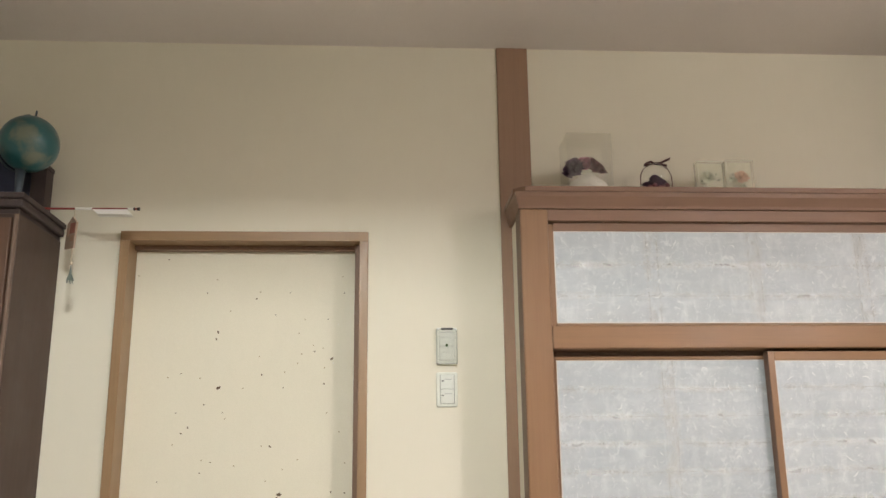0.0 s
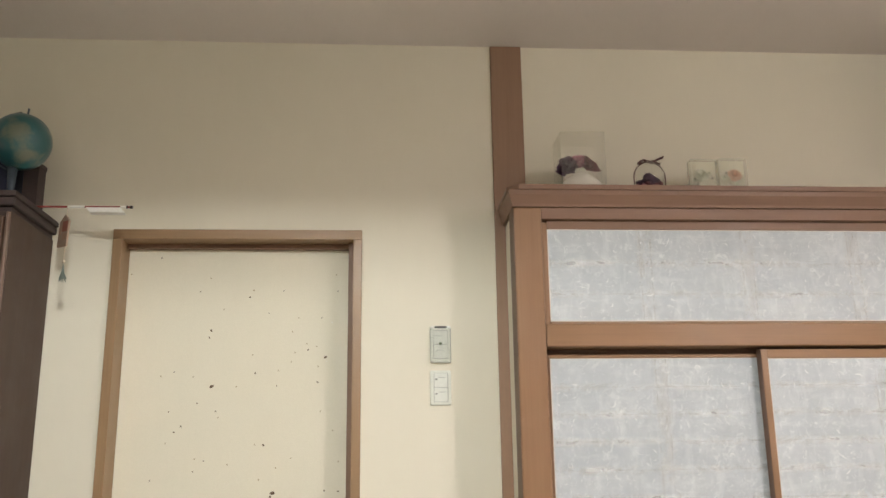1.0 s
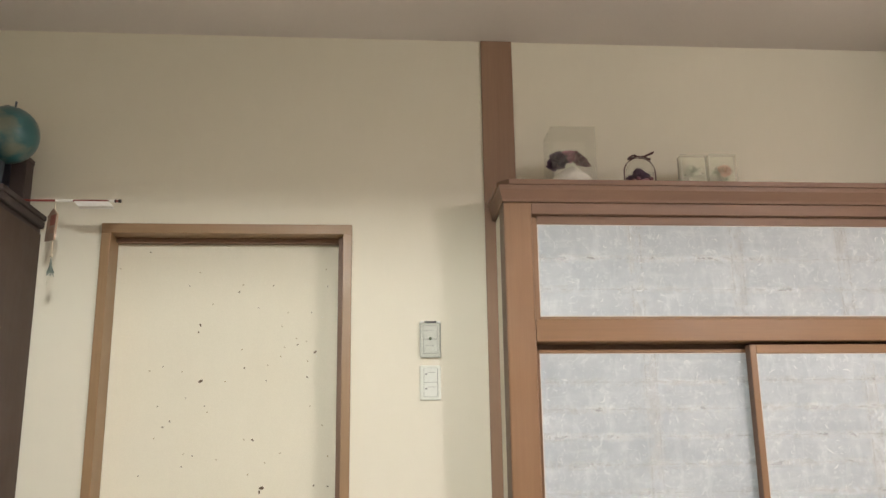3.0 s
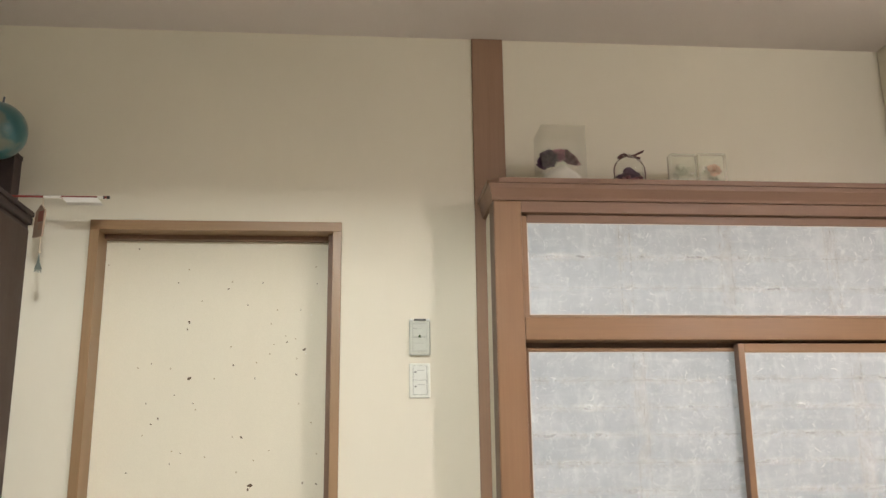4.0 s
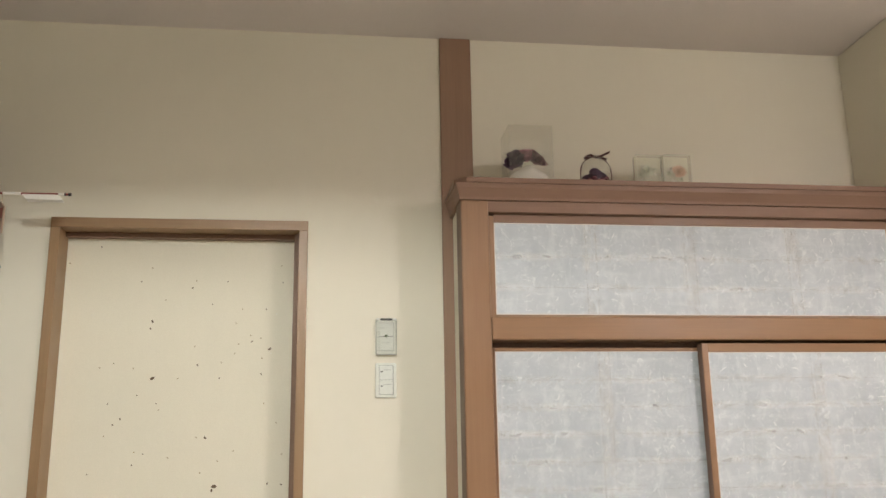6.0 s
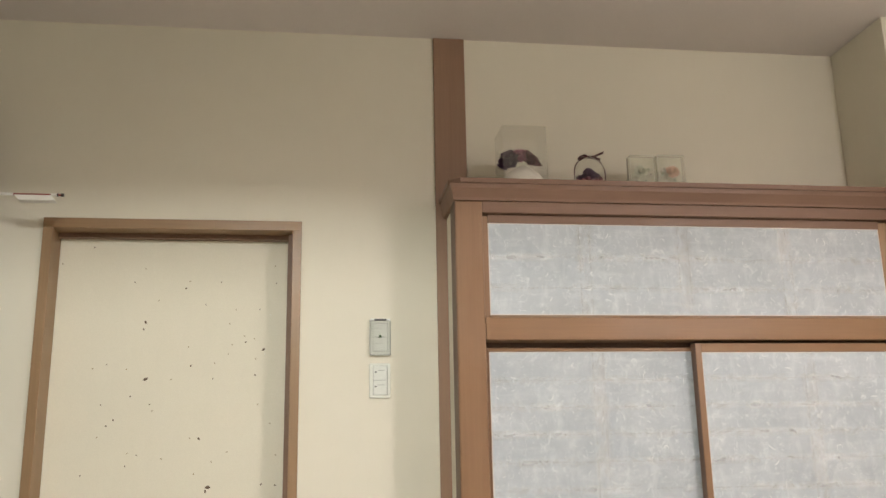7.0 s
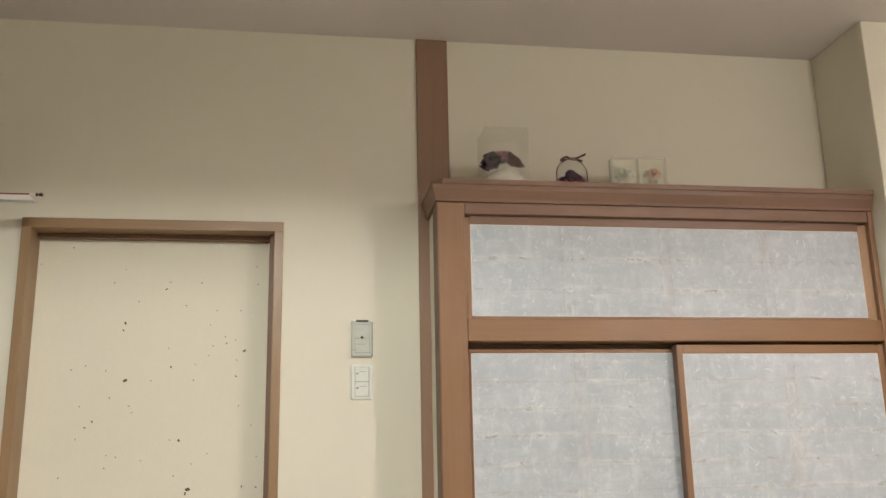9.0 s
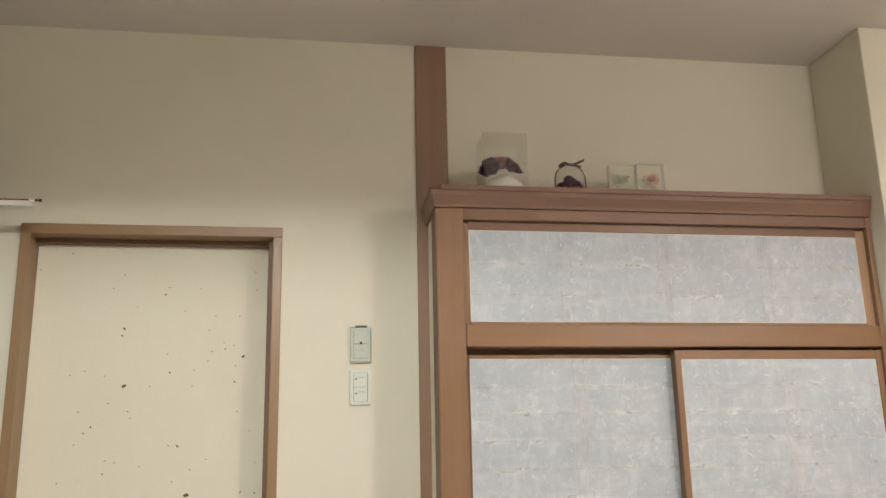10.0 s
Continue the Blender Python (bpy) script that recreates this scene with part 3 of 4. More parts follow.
# ---- switches ----
def rounded_plate(x0, x1, y0, y1, z0, z1, r):
    """An upright plate with round corners and a softened face."""
    bm = bmesh.new()
    pts = []
    for cx, cz, a0 in ((x1 - r, z1 - r, 0), (x0 + r, z1 - r, 90), (x0 + r, z0 + r, 180), (x1 - r, z0 + r, 270)):
        for k in range(6):
            a = radians(a0 + 18 * k)
            pts.append((cx + r * math.cos(a), cz + r * math.sin(a)))
    cx, cz = (x0 + x1) / 2, (z0 + z1) / 2
    rings = []
    for y, f in ((y1, 0.0), (y0 + 0.003, 0.0), (y0 + 0.0008, 0.0012), (y0, 0.003)):
        rings.append([bm.verts.new((cx + (x - cx) * (1 - f / (x1 - cx)), y, cz + (z - cz) * (1 - f / (z1 - cz)))) for x, z in pts])
    n = len(pts)
    for a, b in zip(rings, rings[1:]):
        for i in range(n):
            bm.faces.new((a[i], a[(i + 1) % n], b[(i + 1) % n], b[i]))
    bm.faces.new(rings[-1])
    bm.faces.new(list(reversed(rings[0])))
    return bm


sw = thing("light_switch", (0.264, 0, 1.311), "ivory double rocker switch plate on the cream wall", "light switch")
part("plate", rounded_plate(0.2285, 0.2985, -0.008, -0.0002, 1.2545, 1.3690, 0.006), M_PLATE, sw)
for z0 in (1.2655, 1.3130):
    # grey border behind each key carries the shade of its gap
    part("rocker_gap", box(0.2410, 0.2875, -0.0086, -0.0078, z0 - 0.0009, z0 + 0.0474), M_GAP_SHADE, sw)
    key = part("rocker", box(0.2420, 0.2865, -0.0115, -0.0079, z0, z0 + 0.0465, 0.0012), M_KEY, sw)
    part("mark", box(0.2460, 0.2525, -0.0119, -0.0114, z0 + 0.0245, z0 + 0.0285), M_INK, key)
    # dark strip drawn for the shadow at the key's right edge
    part("key_gap", box(0.2867, 0.2880, -0.0100, -0.0079, z0, z0 + 0.0465), M_INK, sw)
    part("caption_bar", box(0.2560, 0.2790, -0.0117, -0.0114, z0 + 0.0310, z0 + 0.0330), M_PALEINK, key)
# small bright discs put in for the highlights at the plate's top corners
for x in (0.2335, 0.2930):
    part("screw_cap", rod((x, -0.0086, 1.3615), (x, -0.0078, 1.3615), 0.0018), M_FOIL, sw)

ctl = thing("control_panel", (0.2645, 0, 1.4555), "grey-white wall control under a clear hinged cover", "control panel")
part("plate", rounded_plate(0.2290, 0.3000, -0.010, -0.0002, 1.3945, 1.5180, 0.007), M_PLATE, ctl)
# grey border stands in for the shaded outline of the face
part("face_gap", box(0.2398, 0.2892, -0.0106, -0.0098, 1.4077, 1.5023), M_GAP_SHADE, ctl)
face = part("face", box(0.2410, 0.2880, -0.0122, -0.0099, 1.4090, 1.5010, 0.001), M_KEY, ctl)
part("seam", box(0.2412, 0.2878, -0.0126, -0.0121, 1.4548, 1.4562), M_INK, face)
part("indicator", rod((0.2640, -0.0140, 1.4575), (0.2640, -0.0121, 1.4575), 0.0050, n=16), M_LED, face, "dark green indicator lens")
for x0, x1, z in ((0.2440, 0.2475, 1.483), (0.2495, 0.2560, 1.483), (0.2640, 0.2690, 1.483), (0.2500, 0.2560, 1.4335), (0.2620, 0.2660, 1.4335), (0.2700, 0.2740, 1.4335)):
    part("caption_bar", box(x0, x1, -0.0124, -0.0121, z, z + 0.0030), M_PALEINK, face)
part("hinge", box(0.2450, 0.2850, -0.0165, -0.0095, 1.5100, 1.5165, 0.0015), M_INK, ctl, "grey hinge of the cover")
for x in (0.2325, 0.2890):
    part("clip", box(x, x + 0.0085, -0.0175, -0.0095, 1.5095, 1.5160, 0.0015), M_FOIL, ctl)
# grey outline strips imitate the shadows along the cover's sides and bottom
for name, b4 in (("cover_rim", (0.2300, 0.2990, 1.3950, 1.3968)), ("cover_rim", (0.2300, 0.2312, 1.3970, 1.5085)), ("cover_rim", (0.2978, 0.2990, 1.3970, 1.5085))):
    part(name, box(b4[0], b4[1], -0.0155, -0.0098, b4[2], b4[3], 0.0004), M_EDGE_SHADE, ctl, "grey outline for the shade at the cover's edge")
cover = bmesh.new()
add_box(cover, 0.2315, 0.2975, -0.0165, -0.0152, 1.3975, 1.5075, 0.0006)
add_box(cover, 0.2315, 0.2975, -0.0151, -0.0100, 1.3975, 1.3990)
add_box(cover, 0.2315, 0.2330, -0.0151, -0.0100, 1.3992, 1.5075)
add_box(cover, 0.2960, 0.2975, -0.0151, -0.0100, 1.3992, 1.5075)
cov = part("cover", cover, M_COVER, ctl, "clear plastic cover")
cov.visible_shadow = False

# ---- keepsakes on the ledge ----
SHELF = 1.938


def petals(parent, spots, material, seed, name="flower", label=""):
    rng = random.Random(seed)
    for x, y, z, r, k in spots:
        bm = bloom(bmesh.new(), (x, y, z), r, k, rng)
        part(name, bm, material, parent, label)


case = thing("flower_case", (0.742, -0.115, SHELF), "clear acrylic case of burgundy and pink preserved flowers on white", "flower case")
CX0, CX1, CY0, CY1, CT = 0.6670, 0.8180, -0.185, -0.045, 2.151
for name, b in (("pane_front", (CX0, CX1, CY0, CY0 + 0.002, SHELF + 0.004, CT)), ("pane_back", (CX0, CX1, CY1 - 0.002, CY1, SHELF + 0.004, CT)),
                ("pane_left", (CX0, CX0 + 0.002, CY0 + 0.0025, CY1 - 0.0025, SHELF + 0.004, CT)), ("pane_right", (CX1 - 0.002, CX1, CY0 + 0.0025, CY1 - 0.0025, SHELF + 0.004, CT))):
    part(name, box(*b), M_THINHAZE if name == "pane_front" else M_ACRYL, case).visible_shadow = False
part("pane_top", box(CX0, CX1, CY0, CY1, CT + 0.0004, CT + 0.0030), M_EDGE, case)
part("base", box(CX0 - 0.001, CX1 + 0.001, CY0 - 0.001, CY1 + 0.001, SHELF, SHELF + 0.0036, 0.001), M_WHITE, case)
cush = bmesh.new()
bmesh.ops.create_icosphere(cush, subdivisions=4, radius=1.0)
for v in cush.verts:
    n = 1 + 0.08 * noise.noise(v.co * 3.0) + 0.10 * noise.noise(v.co * 7.0)
    peak = 0.016 * math.exp(-((v.co.x + 0.02) / 0.40) ** 2)
    v.co = Vector((0.7430 + 0.071 * v.co.x, -0.128 + 0.053 * v.co.y, SHELF + 0.004 + (0.064 + peak) * max(v.co.z, 0.0) ** 0.45 * n))
part("white_bed", cush, M_WHITE, case, "fluffy white petal bed", True)


def facing(bm, centre, lean):
    """Turns a flower built at the origin towards the room, and sets it down at centre."""
    bmesh.ops.transform(bm, matrix=Matrix.Translation(centre) @ Matrix.Rotation(radians(lean), 4, "X"), verts=bm.verts)
    return bm


def garland(spread, radius, material, label, seed):
    """Dried heads crowded along the arch over the bed; spread: angles along it and how far out they sit."""
    rng = random.Random(seed)
    for angle, out in spread:
        a = radians(angle)
        at = (0.7320 - 0.056 * out * math.cos(a), -0.154 + rng.uniform(-0.006, 0.008) + 0.010 * out, SHELF + 0.081 + 0.044 * out * math.sin(a))
        part("flower", facing(bloom(bmesh.new(), (0, 0, 0), radius * rng.uniform(0.85, 1.1), 4, rng), at, rng.uniform(35, 70)), material, case, label)


garland([(0, 1.0), (20, 1.0), (38, 1.0), (56, 1.02), (10, 0.62), (38, 0.6), (64, 0.7), (24, 0.8)], 0.0235, M_PLUM, "dark plum dried flower", 3)
garland([(78, 0.95), (96, 0.98), (84, 0.66), (106, 0.72), (92, 0.44)], 0.0225, M_PINK, "dusty pink dried flower", 4)
garland([(114, 1.0), (130, 1.0), (146, 0.98), (162, 1.0), (176, 1.0), (128, 0.74), (150, 0.76)], 0.0220, M_BURG, "burgundy dried flower", 5)

dome = thing("glass_dome", (0.972, -0.150, SHELF), "clear glass dome of dark dried roses with a ribbon bow", "glass dome")
DR = 0.0522
prof = [(DR, 0.0)] + [(DR * 1.0, 0.030)] + [(DR * math.cos(radians(a)), 0.062 + 0.052 * math.sin(radians(a))) for a in range(-20, 91, 10)]
prof[-1] = (0.0, 0.114)
g = part("glass", lathe([(r * (0.985 if i < 2 else 1), h + 0.006) for i, (r, h) in enumerate(prof)], (0.972, -0.150, SHELF), 40), M_GLASS, dome, "clear glass dome", True)
g.visible_shadow = False
part("foot", lathe([(0.0, 0.0), (0.057, 0.0), (0.0585, 0.003), (0.057, 0.006), (0.0, 0.006)], (0.972, -0.150, SHELF), 32), M_GLASS, dome)
petals(dome, [(0.971, -0.152, 1.962, 0.034, 4), (0.954, -0.150, 1.970, 0.026, 4), (0.992, -0.152, 1.970, 0.026, 4), (0.958, -0.162, 1.980, 0.020, 4), (0.985, -0.165, 1.980, 0.021, 4), (0.970, -0.148, 1.998, 0.022, 4), (0.974, -0.156, 1.984, 0.026, 4), (0.996, -0.145, 1.975, 0.019, 3), (0.942, -0.145, 1.978, 0.019, 3), (0.970, -0.180, 1.972, 0.019, 3)], M_PLUM, 8, "rose", "dark red dried rose")
bm = bmesh.new()
for i in range(16):
    a = 6.28 * i / 16
    r = 0.036 if i % 2 else 0.042
    bmesh.ops.create_icosphere(bm, subdivisions=1, radius=0.010, matrix=Matrix.Translation((0.972 + r * math.cos(a), -0.150 + r * math.sin(a), 1.958 + 0.006 * (i % 3))))
part("moss", bm, M_BURG, dome)
# wire hoop over the dome, and the bow tied to it
bm = bmesh.new()
prev = None
for i in range(25):
    a = radians(180 * (i - 1) / 22)
    p = Vector((0.972 + 0.0540 * math.cos(a), -0.158, SHELF + 0.062 + 0.054 * math.sin(a))) if 0 < i < 24 else Vector((0.972 + (0.0540 if i == 0 else -0.0540), -0.158, SHELF + 0.006))
    if prev:
        m = Matrix.Translation((p + prev) / 2) @ (p - prev).to_track_quat("Z", "Y").to_matrix().to_4x4()
        bmesh.ops.create_cone(bm, cap_ends=True, segments=8, radius1=0.0019, radius2=0.0019, depth=(p - prev).length * 1.1, matrix=m)
    prev = p
part("hoop", bm, M_RIBBON, dome, "thin dark hoop")


def ribbon(path, width, thick=0.0012):
    """A flat strip along a path, its width lying about level."""
    bm = bmesh.new()
    rows = []
    for p in path:
        p = Vector(p)
        rows.append([bm.verts.new(p + Vector((0, s * width / 2, t))) for s, t in ((-1, width * 0.25), (1, -width * 0.25), (1, -width * 0.25 - thick), (-1, width * 0.25 - thick))])
    for a, b in zip(rows, rows[1:]):
        for i in range(4):
            bm.faces.new((a[i], a[(i + 1) % 4], b[(i + 1) % 4], b[i]))
    bm.faces.new(rows[0])
    bm.faces.new(list(reversed(rows[-1])))
    return bm


TOPZ = SHELF + 0.117
part("bow_tail", ribbon([(0.972, -0.158, TOPZ), (0.990, -0.160, TOPZ + 0.002), (1.005, -0.164, TOPZ + 0.009), (1.022, -0.166, TOPZ + 0.016)], 0.010), M_RIBBON, dome)
part("bow_tail", ribbon([(0.972, -0.158, TOPZ), (0.990, -0.164, TOPZ - 0.004), (1.008, -0.170, TOPZ - 0.011)], 0.008), M_RIBBON, dome)
part("bow_loop", ribbon([(0.972, -0.158, TOPZ), (0.955, -0.162, TOPZ + 0.006), (0.940, -0.165, TOPZ), (0.930, -0.166, TOPZ - 0.008), (0.938, -0.160, TOPZ - 0.006), (0.955, -0.158, TOPZ - 0.002)], 0.008), M_RIBBON, dome)
bm = bmesh.new()
bmesh.ops.create_icosphere(bm, subdivisions=2, radius=0.0048, matrix=Matrix.Translation((0.973, -0.160, TOPZ + 0.001)))
part("bow_knot", bm, M_RIBBON, dome, "", True)


def flower_block(x0, x1, y0, y1, top, colour, seed, label, sprig, flip):
    cx, cy = (x0 + x1) / 2, (y0 + y1) / 2
    b = thing("flower_block", (cx, cy, SHELF), label, "flower block", "acrylic flower blocks")
    # the block's bright haze is put into its material as a diffuse share
    part("acrylic", box(x0, x1, y0, y1, SHELF, top, 0.0015), M_HAZE, b, "acrylic block with a slight painted haze").visible_shadow = False
    # bright left and top edge lines, put in as strips of pale colour
    part("edge", box(x0 + 0.0009, x0 + 0.0025, y0 + 0.0012, y0 + 0.0032, SHELF + 0.002, top - 0.002), M_BRIGHT_EDGE, b)
    part("edge", box(x0 + 0.004, x1 - 0.004, y0 + 0.0012, y0 + 0.0032, top - 0.0034, top - 0.0022), M_BRIGHT_EDGE, b)
    # pale card added inside so that the block looks brighter than the wall
    part("back_card", box(x0 + 0.0015, x1 - 0.0015, y0 + 0.026, y0 + 0.028, SHELF + 0.0015, top - 0.0015), M_CARD, b, "pale card added to brighten the block")
    rng = random.Random(seed)
    zc = SHELF + 0.066
    part("flower", facing(bloom(bmesh.new(), (0, 0, 0), 0.026, 4, rng, 0.5), (cx + 0.008 * flip, cy, zc), 72), colour, b)
    for k in range(6):
        a = 6.28 * k / 6 + rng.uniform(-0.3, 0.3)
        r = rng.uniform(0.026, 0.036)
        px, pz = cx + r * math.cos(a), zc - 0.008 + 0.85 * r * math.sin(a)
        part("sprig", facing(bloom(bmesh.new(), (0, 0, 0), rng.uniform(0.008, 0.013), 3, rng), (min(max(px, x0 + 0.014), x1 - 0.014), cy + rng.uniform(-0.003, 0.006), pz), rng.uniform(40, 85)), sprig if k % 2 else M_WHITE, b)
    return b


flower_block(1.1105, 1.2050, -0.180, -0.140, 2.060, M_GREEN, 31, "clear acrylic block with pale green and white dried flowers", M_GREEN, -1)
flower_block(1.2070, 1.3025, -0.185, -0.145, 2.062, M_ORANGE, 32, "clear acrylic block with an orange dried flower and pale leaves", M_GREEN, 1)

# ---- the cabinet and what stands on it ----
CAB_R, CAB_F, CAB_T, CAB_L = -1.030, -0.345, 1.872, -1.930
cab = thing("cabinet", ((CAB_L + CAB_R) / 2, CAB_F / 2, 0), "tall dark brown wooden cabinet with a cornice, standing against the wall", "cabinet")
part("body", box(CAB_L, CAB_R, CAB_F, -0.003, 0.0, CAB_T - 0.060, 0.003), M_DARK_Z, cab)
part("neck", box(CAB_L + 0.004, CAB_R - 0.004, CAB_F + 0.006, -0.004, CAB_T - 0.0595, CAB_T - 0.045), M_DARK_Y, cab)
part("cornice", box(CAB_L - 0.012, CAB_R + 0.010, CAB_F - 0.014, -0.003, CAB_T - 0.0445, CAB_T - 0.018, 0.006, 3), M_DARK_Y, cab)
part("top_board", box(CAB_L - 0.016, CAB_R + 0.014, CAB_F - 0.020, -0.003, CAB_T - 0.0175, CAB_T, 0.003), M_DARK_Y, cab)
mid = (CAB_L + CAB_R) / 2
for x0, x1, hx in ((CAB_L + 0.012, mid - 0.002, mid - 0.030), (mid + 0.002, CAB_R - 0.016, mid + 0.030)):
    d = part("door", box(x0, x1, CAB_F - 0.018, CAB_F - 0.0005, 0.09, CAB_T - 0.078, 0.003), M_RED_Z, cab, "reddish-brown cabinet door")
    part("field", box(x0 + 0.07, x1 - 0.07, CAB_F - 0.024, CAB_F - 0.0175, 0.18, CAB_T - 0.16, 0.005), M_RED_Z, d)
    part("handle", rod((hx, CAB_F - 0.034, 1.02), (hx, CAB_F - 0.034, 1.14), 0.005), M_BLACK, d)
# corner bead in a lighter tone than the cabinet beside it
part("corner_bead", rod((CAB_R - 0.007, CAB_F - 0.006, 0.02), (CAB_R - 0.007, CAB_F - 0.006, CAB_T - 0.066), 0.0068, n=10), M_BEAD, cab, "lighter corner bead")

# globe
GC, GR = Vector((-1.086, -0.200, 2.086)), 0.0920


def globe_skin(name):
    m, nt, nodes, links, bsdf = shader(name)
    vec = coords(nt, (1, 1, 1))
    land = noise_tex(nt, vec, 9.0, 4, 0.5)
    deep = noise_tex(nt, vec, 20.0, 3)
    sea = blend(nt, deep, (0.018, 0.094, 0.112), (0.032, 0.142, 0.156))
    mask = ramp(nt, land, [(0.49, (0, 0, 0)), (0.61, (1, 1, 1))])
    links.new(blend(nt, mask, sea, (0.170, 0.195, 0.150)), bsdf.inputs["Base Color"])
    bsdf.inputs["Roughness"].default_value = 0.28
    bsdf.inputs["Coat Weight"].default_value = 0.4
    return m


globe = thing("globe", (GC.x, GC.y, CAB_T), "teal desk globe with tan land on a dark stand", "globe")
bm = bmesh.new()
bmesh.ops.create_uvsphere(bm, u_segments=48, v_segments=28, radius=GR, matrix=Matrix.Translation(GC))
part("ball", bm, globe_skin("globe_print"), globe, "teal globe ball", True)
part("axis_pin", rod(GC + Vector((0.011, 0, GR * 0.98)), GC + Vector((0.013, 0, GR + 0.022)), 0.0032), M_STEEL, globe)
part("stem", lathe([(0.0, 0.0), (0.013, 0.0), (0.011, 0.05), (0.016, 0.125), (0.0, 0.127)], (GC.x - 0.018, GC.y, CAB_T + 0.008), 20), M_STEEL, globe, "dull blue-grey metal stem", True)
part("foot", lathe([(0.0, 0.0), (0.062, 0.0), (0.062, 0.006), (0.050, 0.012), (0.0, 0.014)], (GC.x - 0.018, GC.y, CAB_T), 28), M_BLACK, globe, "", True)
bm = bmesh.new()
prev = None
for i in range(21):
    a = radians(95 + 170 * i / 20)
    p = GC + Vector(((GR + 0.008) * math.cos(a), 0.0, (GR + 0.008) * math.sin(a)))
    if prev is not None:
        m = Matrix.Translation((p + prev) / 2) @ (p - prev).to_track_quat("Z", "Y").to_matrix().to_4x4()
        bmesh.ops.create_cone(bm, cap_ends=True, segments=8, radius1=0.003, radius2=0.003, depth=(p - prev).length * 1.12, matrix=m)
    prev = p
part("meridian_arc", bm, M_STEEL, globe)
navy = thing("storage_case", (-1.21, -0.11, CAB_T), "dark navy cloth-covered case on top of the cabinet", "case")
part("body", box(-1.330, -1.128, -0.150, -0.030, CAB_T + 0.0004, 2.118, 0.008, 3), M_NAVY, navy)
part("lid", box(-1.333, -1.125, -0.153, -0.027, 2.1184, 2.150, 0.008, 3), M_NAVY, navy)
wbox = thing("wooden_box", (-1.085, -0.095, CAB_T), "dark brown upright wooden box beside the globe", "box")
part("body", box(-1.100, -1.052, -0.125, -0.062, CAB_T + 0.0003, 2.030, 0.002), M_DARK_Y, wbox)
part("lid", box(-1.102, -1.050, -0.127, -0.060, 2.0304, 2.046, 0.002), M_DARK_Y, wbox)

# festive arrow laid on the cabinet, with plaque and tassel
AY, AZ = -0.178, 1.8764
arrow = thing("ceremonial_arrow", (-0.8903, AY, AZ), "red and white festive arrow with paper feathers on the cabinet", "arrow")
part("shaft", rod((-1.2863, AY, AZ), (-0.7290, AY, AZ), 0.0036), M_REDLAC, arrow, "red lacquered shaft")
part("white_band", rod((-0.9299, AY, AZ), (-0.8765, AY, AZ), 0.0047), M_PAPER, arrow)
part("white_band", rod((-0.7656, AY, AZ), (-0.7478, AY, AZ), 0.0047), M_PAPER, arrow)
part("dark_band", rod((-0.7473, AY, AZ), (-0.7433, AY, AZ), 0.0052), M_BLACK, arrow)
part("nock", rod((-0.7359, AY, AZ), (-0.7280, AY, AZ), 0.0054), M_BLACK, arrow)


def vane(up, out):
    bm = bmesh.new()
    base, tip = Vector((0, 0.0030 * out, -0.002 * up)), Vector((0, 0.010 * out, -0.024 * up))
    pts = [Vector((-0.8745, 0, 0)) + base, Vector((-0.7676, 0, 0)) + base, Vector((-0.7488, 0, 0)) + tip, Vector((-0.8567, 0, 0)) + tip]
    a = [bm.verts.new(Vector((0, AY, AZ)) + p) for p in pts]
    b = [bm.verts.new(Vector((0, AY + 0.0006, AZ + 0.0008)) + p) for p in pts]
    bm.faces.new(a)
    bm.faces.new(list(reversed(b)))
    for i in range(4):
        bm.faces.new((a[i], a[(i + 1) % 4], b[(i + 1) % 4], b[i]))
    return bm


part("feather", vane(0.85, -1), M_PAPER, arrow, "white paper feather")
part("feather", vane(1.0, 1), M_PAPER, arrow, "white paper feather")
HX = -0.9300
plaque = thing("prayer_plaque", (HX, AY, 1.80), "small painted wooden plaque with tassel hung from an arrow", "plaque")
part("cord", rod((HX, AY - 0.001, AZ + 0.005), (HX + 0.003, AY - 0.001, 1.695), 0.0017), M_CORD, plaque, "pale cord")
bm = bmesh.new()
pent = [(-0.034, -0.052), (0.034, -0.052), (0.034, 0.030), (0.0, 0.052), (-0.034, 0.030)]
fr = [bm.verts.new((x, -0.003, z)) for x, z in pent]
bk = [bm.verts.new((x, 0.003, z)) for x, z in pent]
bm.faces.new(fr)
bm.faces.new(list(reversed(bk)))
for i in range(5):
    bm.faces.new((fr[i], fr[(i + 1) % 5], bk[(i + 1) % 5], bk[i]))
TURN_P = Matrix.Translation((HX - 0.008, AY + 0.010, 1.800)) @ Matrix.Rotation(radians(-48), 4, "Z") @ Matrix.Rotation(radians(6), 4, "Y")
bmesh.ops.transform(bm, matrix=TURN_P, verts=bm.verts)
board = part("board", bm, M_EMA, plaque, "bare wood plaque")
for x0, x1, z0, z1, m in ((-0.008, 0.030, -0.004, 0.030, M_EMARED), (-0.028, -0.012, -0.012, 0.016, M_EMATAN), (0.002, 0.028, -0.030, -0.010, M_EMATAN)):
    bm = box(x0, x1, -0.0042, -0.0028, z0, z1, 0.0005)
    bmesh.ops.transform(bm, matrix=TURN_P, verts=bm.verts)
    part("painted_patch", bm, m, board)
part("bead", lathe([(0.0, 0.0), (0.0045, 0.003), (0.0045, 0.010), (0.0, 0.013)], (HX + 0.003, AY - 0.001, 1.690), 12), M_CORD, plaque, "", True)
bm = bmesh.new()
rng = random.Random(77)
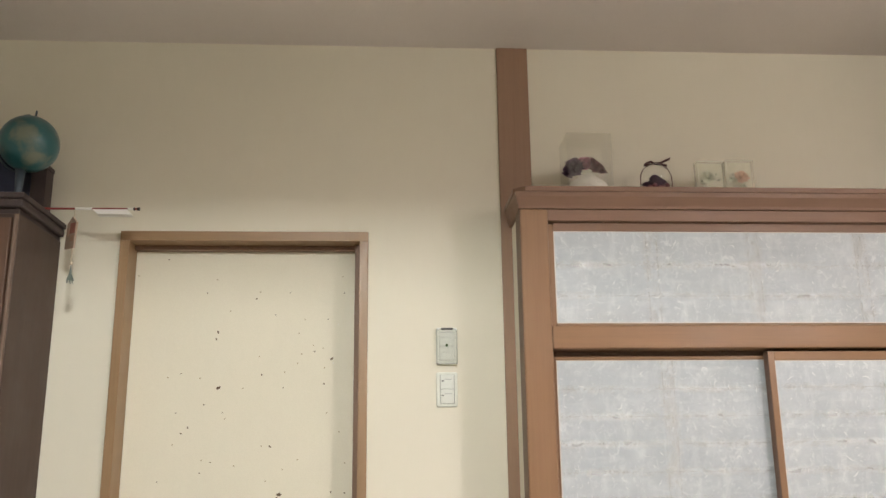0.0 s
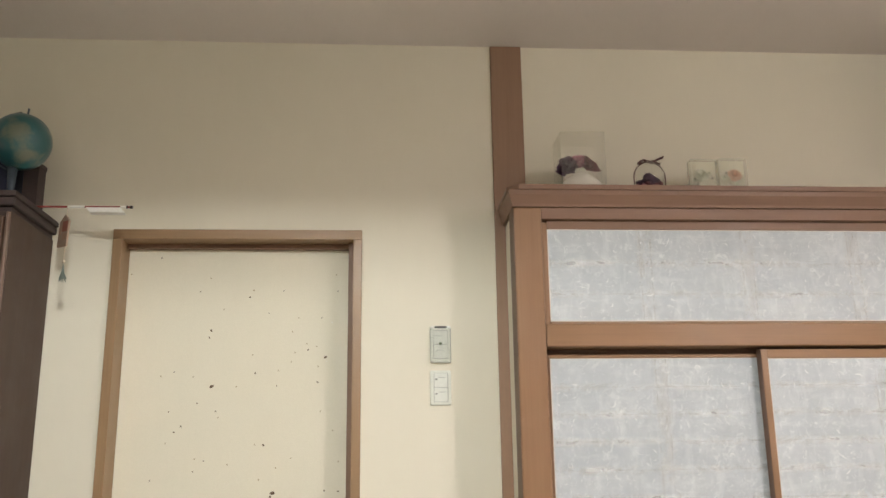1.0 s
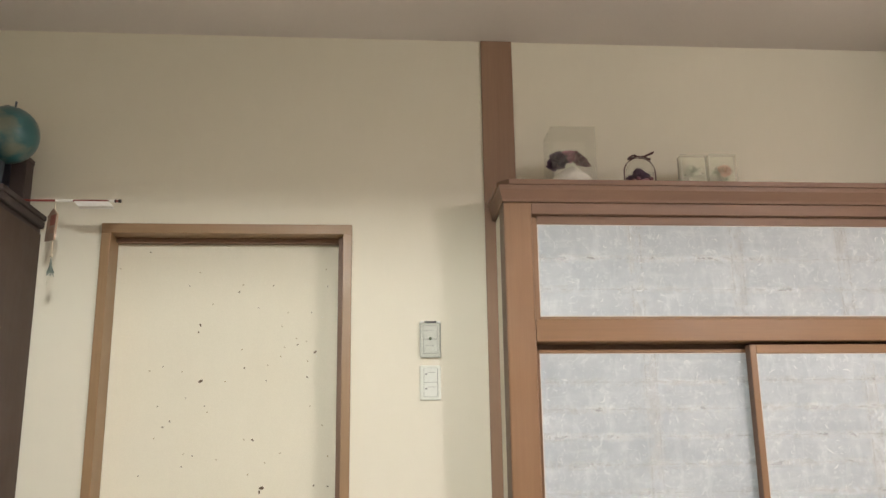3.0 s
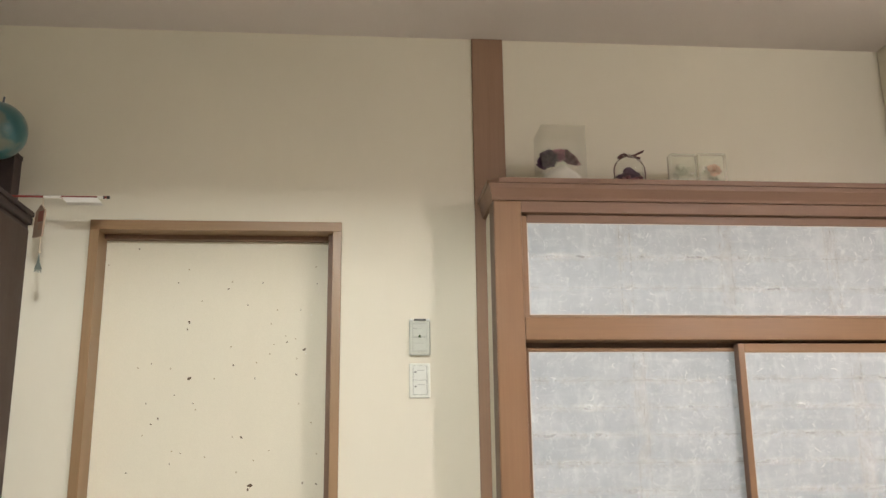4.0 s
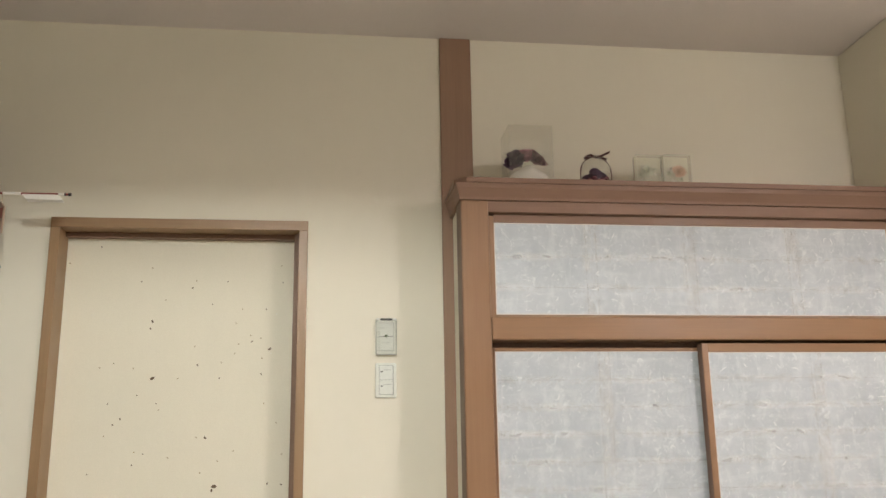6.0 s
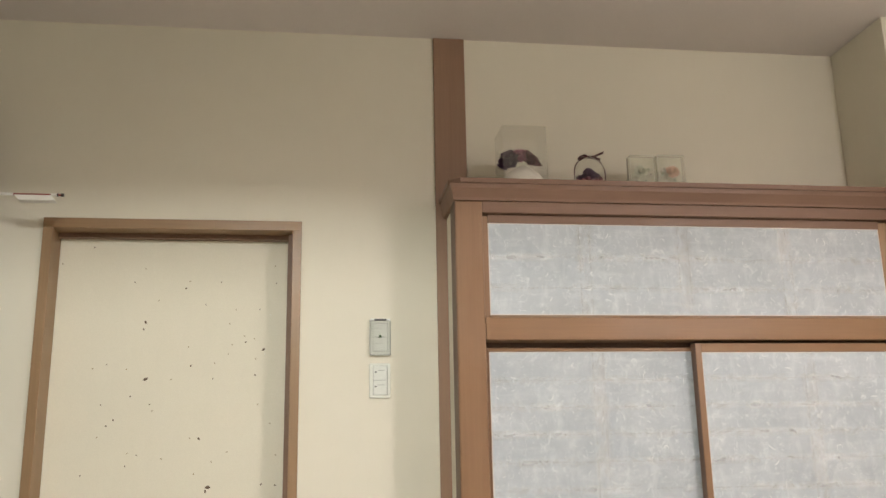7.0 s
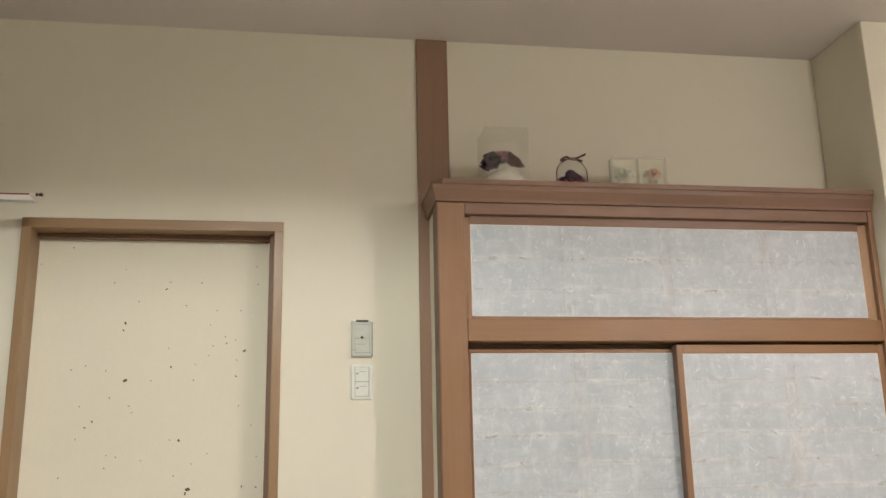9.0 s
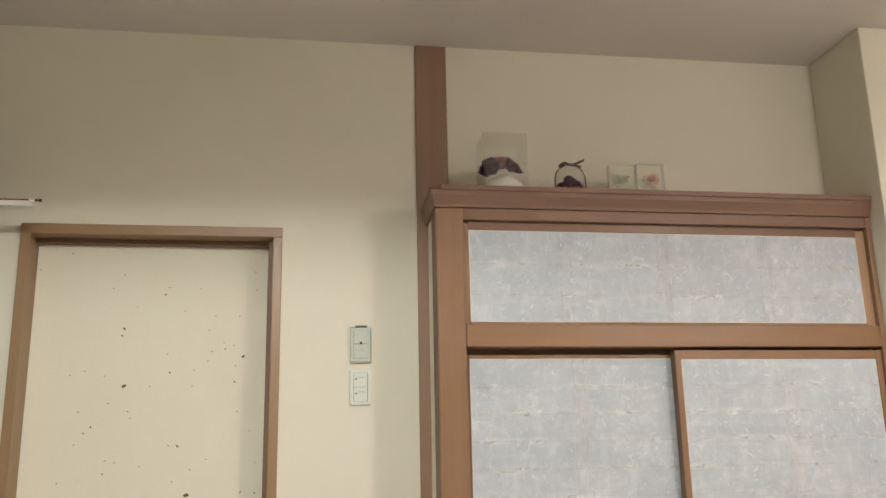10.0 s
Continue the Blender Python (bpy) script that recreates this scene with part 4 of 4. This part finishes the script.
for i in range(26):
    a, r = rng.uniform(0, 6.28), rng.uniform(0.003, 0.013)
    top = Vector((HX + 0.003, AY - 0.001, 1.693))
    low = top + Vector((r * math.cos(a), r * math.sin(a), -rng.uniform(0.050, 0.062)))
    mid_p = top + Vector((0.3 * r * math.cos(a), 0.3 * r * math.sin(a), -0.03))
    for p, q in ((top, mid_p), (mid_p, low)):
        m = Matrix.Translation((p + q) / 2) @ (q - p).to_track_quat("Z", "Y").to_matrix().to_4x4()
        bmesh.ops.create_cone(bm, cap_ends=True, segments=5, radius1=0.0010, radius2=0.0010, depth=(q - p).length, matrix=m)
part("tassel", bm, M_TASSEL, plaque, "grey-green tassel")


# ---- hanging lamps ----
def ring_pendant(x, y, z):
    """A thin milky shade over a ring tube."""
    p = thing("pendant_lamp", (x, y, z), "milky white shaded pendant lamp hung from the ceiling", "lamp")
    part("shade", lathe([(0.024, 0.131), (0.040, 0.131), (0.14, 0.115), (0.24, 0.073), (RIM, 0.0)], (x, y, z), 48), M_SHADE, p, "thin milky plastic shade", True)
    part("cord", rod((x, y, z + 0.126), (x, y, CEILING - 0.001), 0.004), M_BLACK, p)
    bm = bmesh.new()
    n, k = 40, 8
    rings = [[bm.verts.new((x + (TUBE_R + 0.014 * math.cos(b)) * math.cos(a), y + (TUBE_R + 0.014 * math.cos(b)) * math.sin(a), z + TUBE_UP + 0.014 * math.sin(b)))
              for b in (2 * math.pi * j / k for j in range(k))] for a in (2 * math.pi * i / n for i in range(n))]
    for i in range(n):
        for j in range(k):
            bm.faces.new((rings[i][j], rings[(i + 1) % n][j], rings[(i + 1) % n][(j + 1) % k], rings[i][(j + 1) % k]))
    part("ring_tube", bm, glow("tube_glow", RING_COLOUR, RING_STRENGTH), p, "lit ring tube", True)


def bell_pendant(x, y, z):
    """A lit bell of milky glass, open below, on a cap and a cord."""
    p = thing("bell_lamp", (x, y, z), "lit bell-shaped milky glass lamp hung from the ceiling", "lamp")
    lit = glow("bell_glow", BELL_COLOUR, BELL_STRENGTH)
    part("bell", lathe([(0.030, 0.165), (0.080, 0.158), (0.128, 0.120), (0.152, 0.060), (0.160, 0.0)], (x, y, z), 48), lit, p, "glowing milky glass bell", True)
    bm = bmesh.new()
    bmesh.ops.create_uvsphere(bm, u_segments=24, v_segments=16, radius=0.045, matrix=Matrix.Translation((x, y, z + 0.030)))
    part("bulb", bm, glow("bulb_glow", BELL_COLOUR, BULB_STRENGTH), p, "lit bulb", True)
    part("socket", rod((x, y, z + 0.070), (x, y, z + 0.167), 0.018), M_PLATE, p)
    part("cap", lathe([(0.0, 0.192), (0.030, 0.190), (0.036, 0.166), (0.0, 0.166)], (x, y, z), 24), M_PLATE, p, "white cap", True)
    part("cord", rod((x, y, z + 0.190), (x, y, CEILING - 0.001), 0.004), M_BLACK, p)


ring_pendant(*RING_AT)
bell_pendant(*BELL_AT)
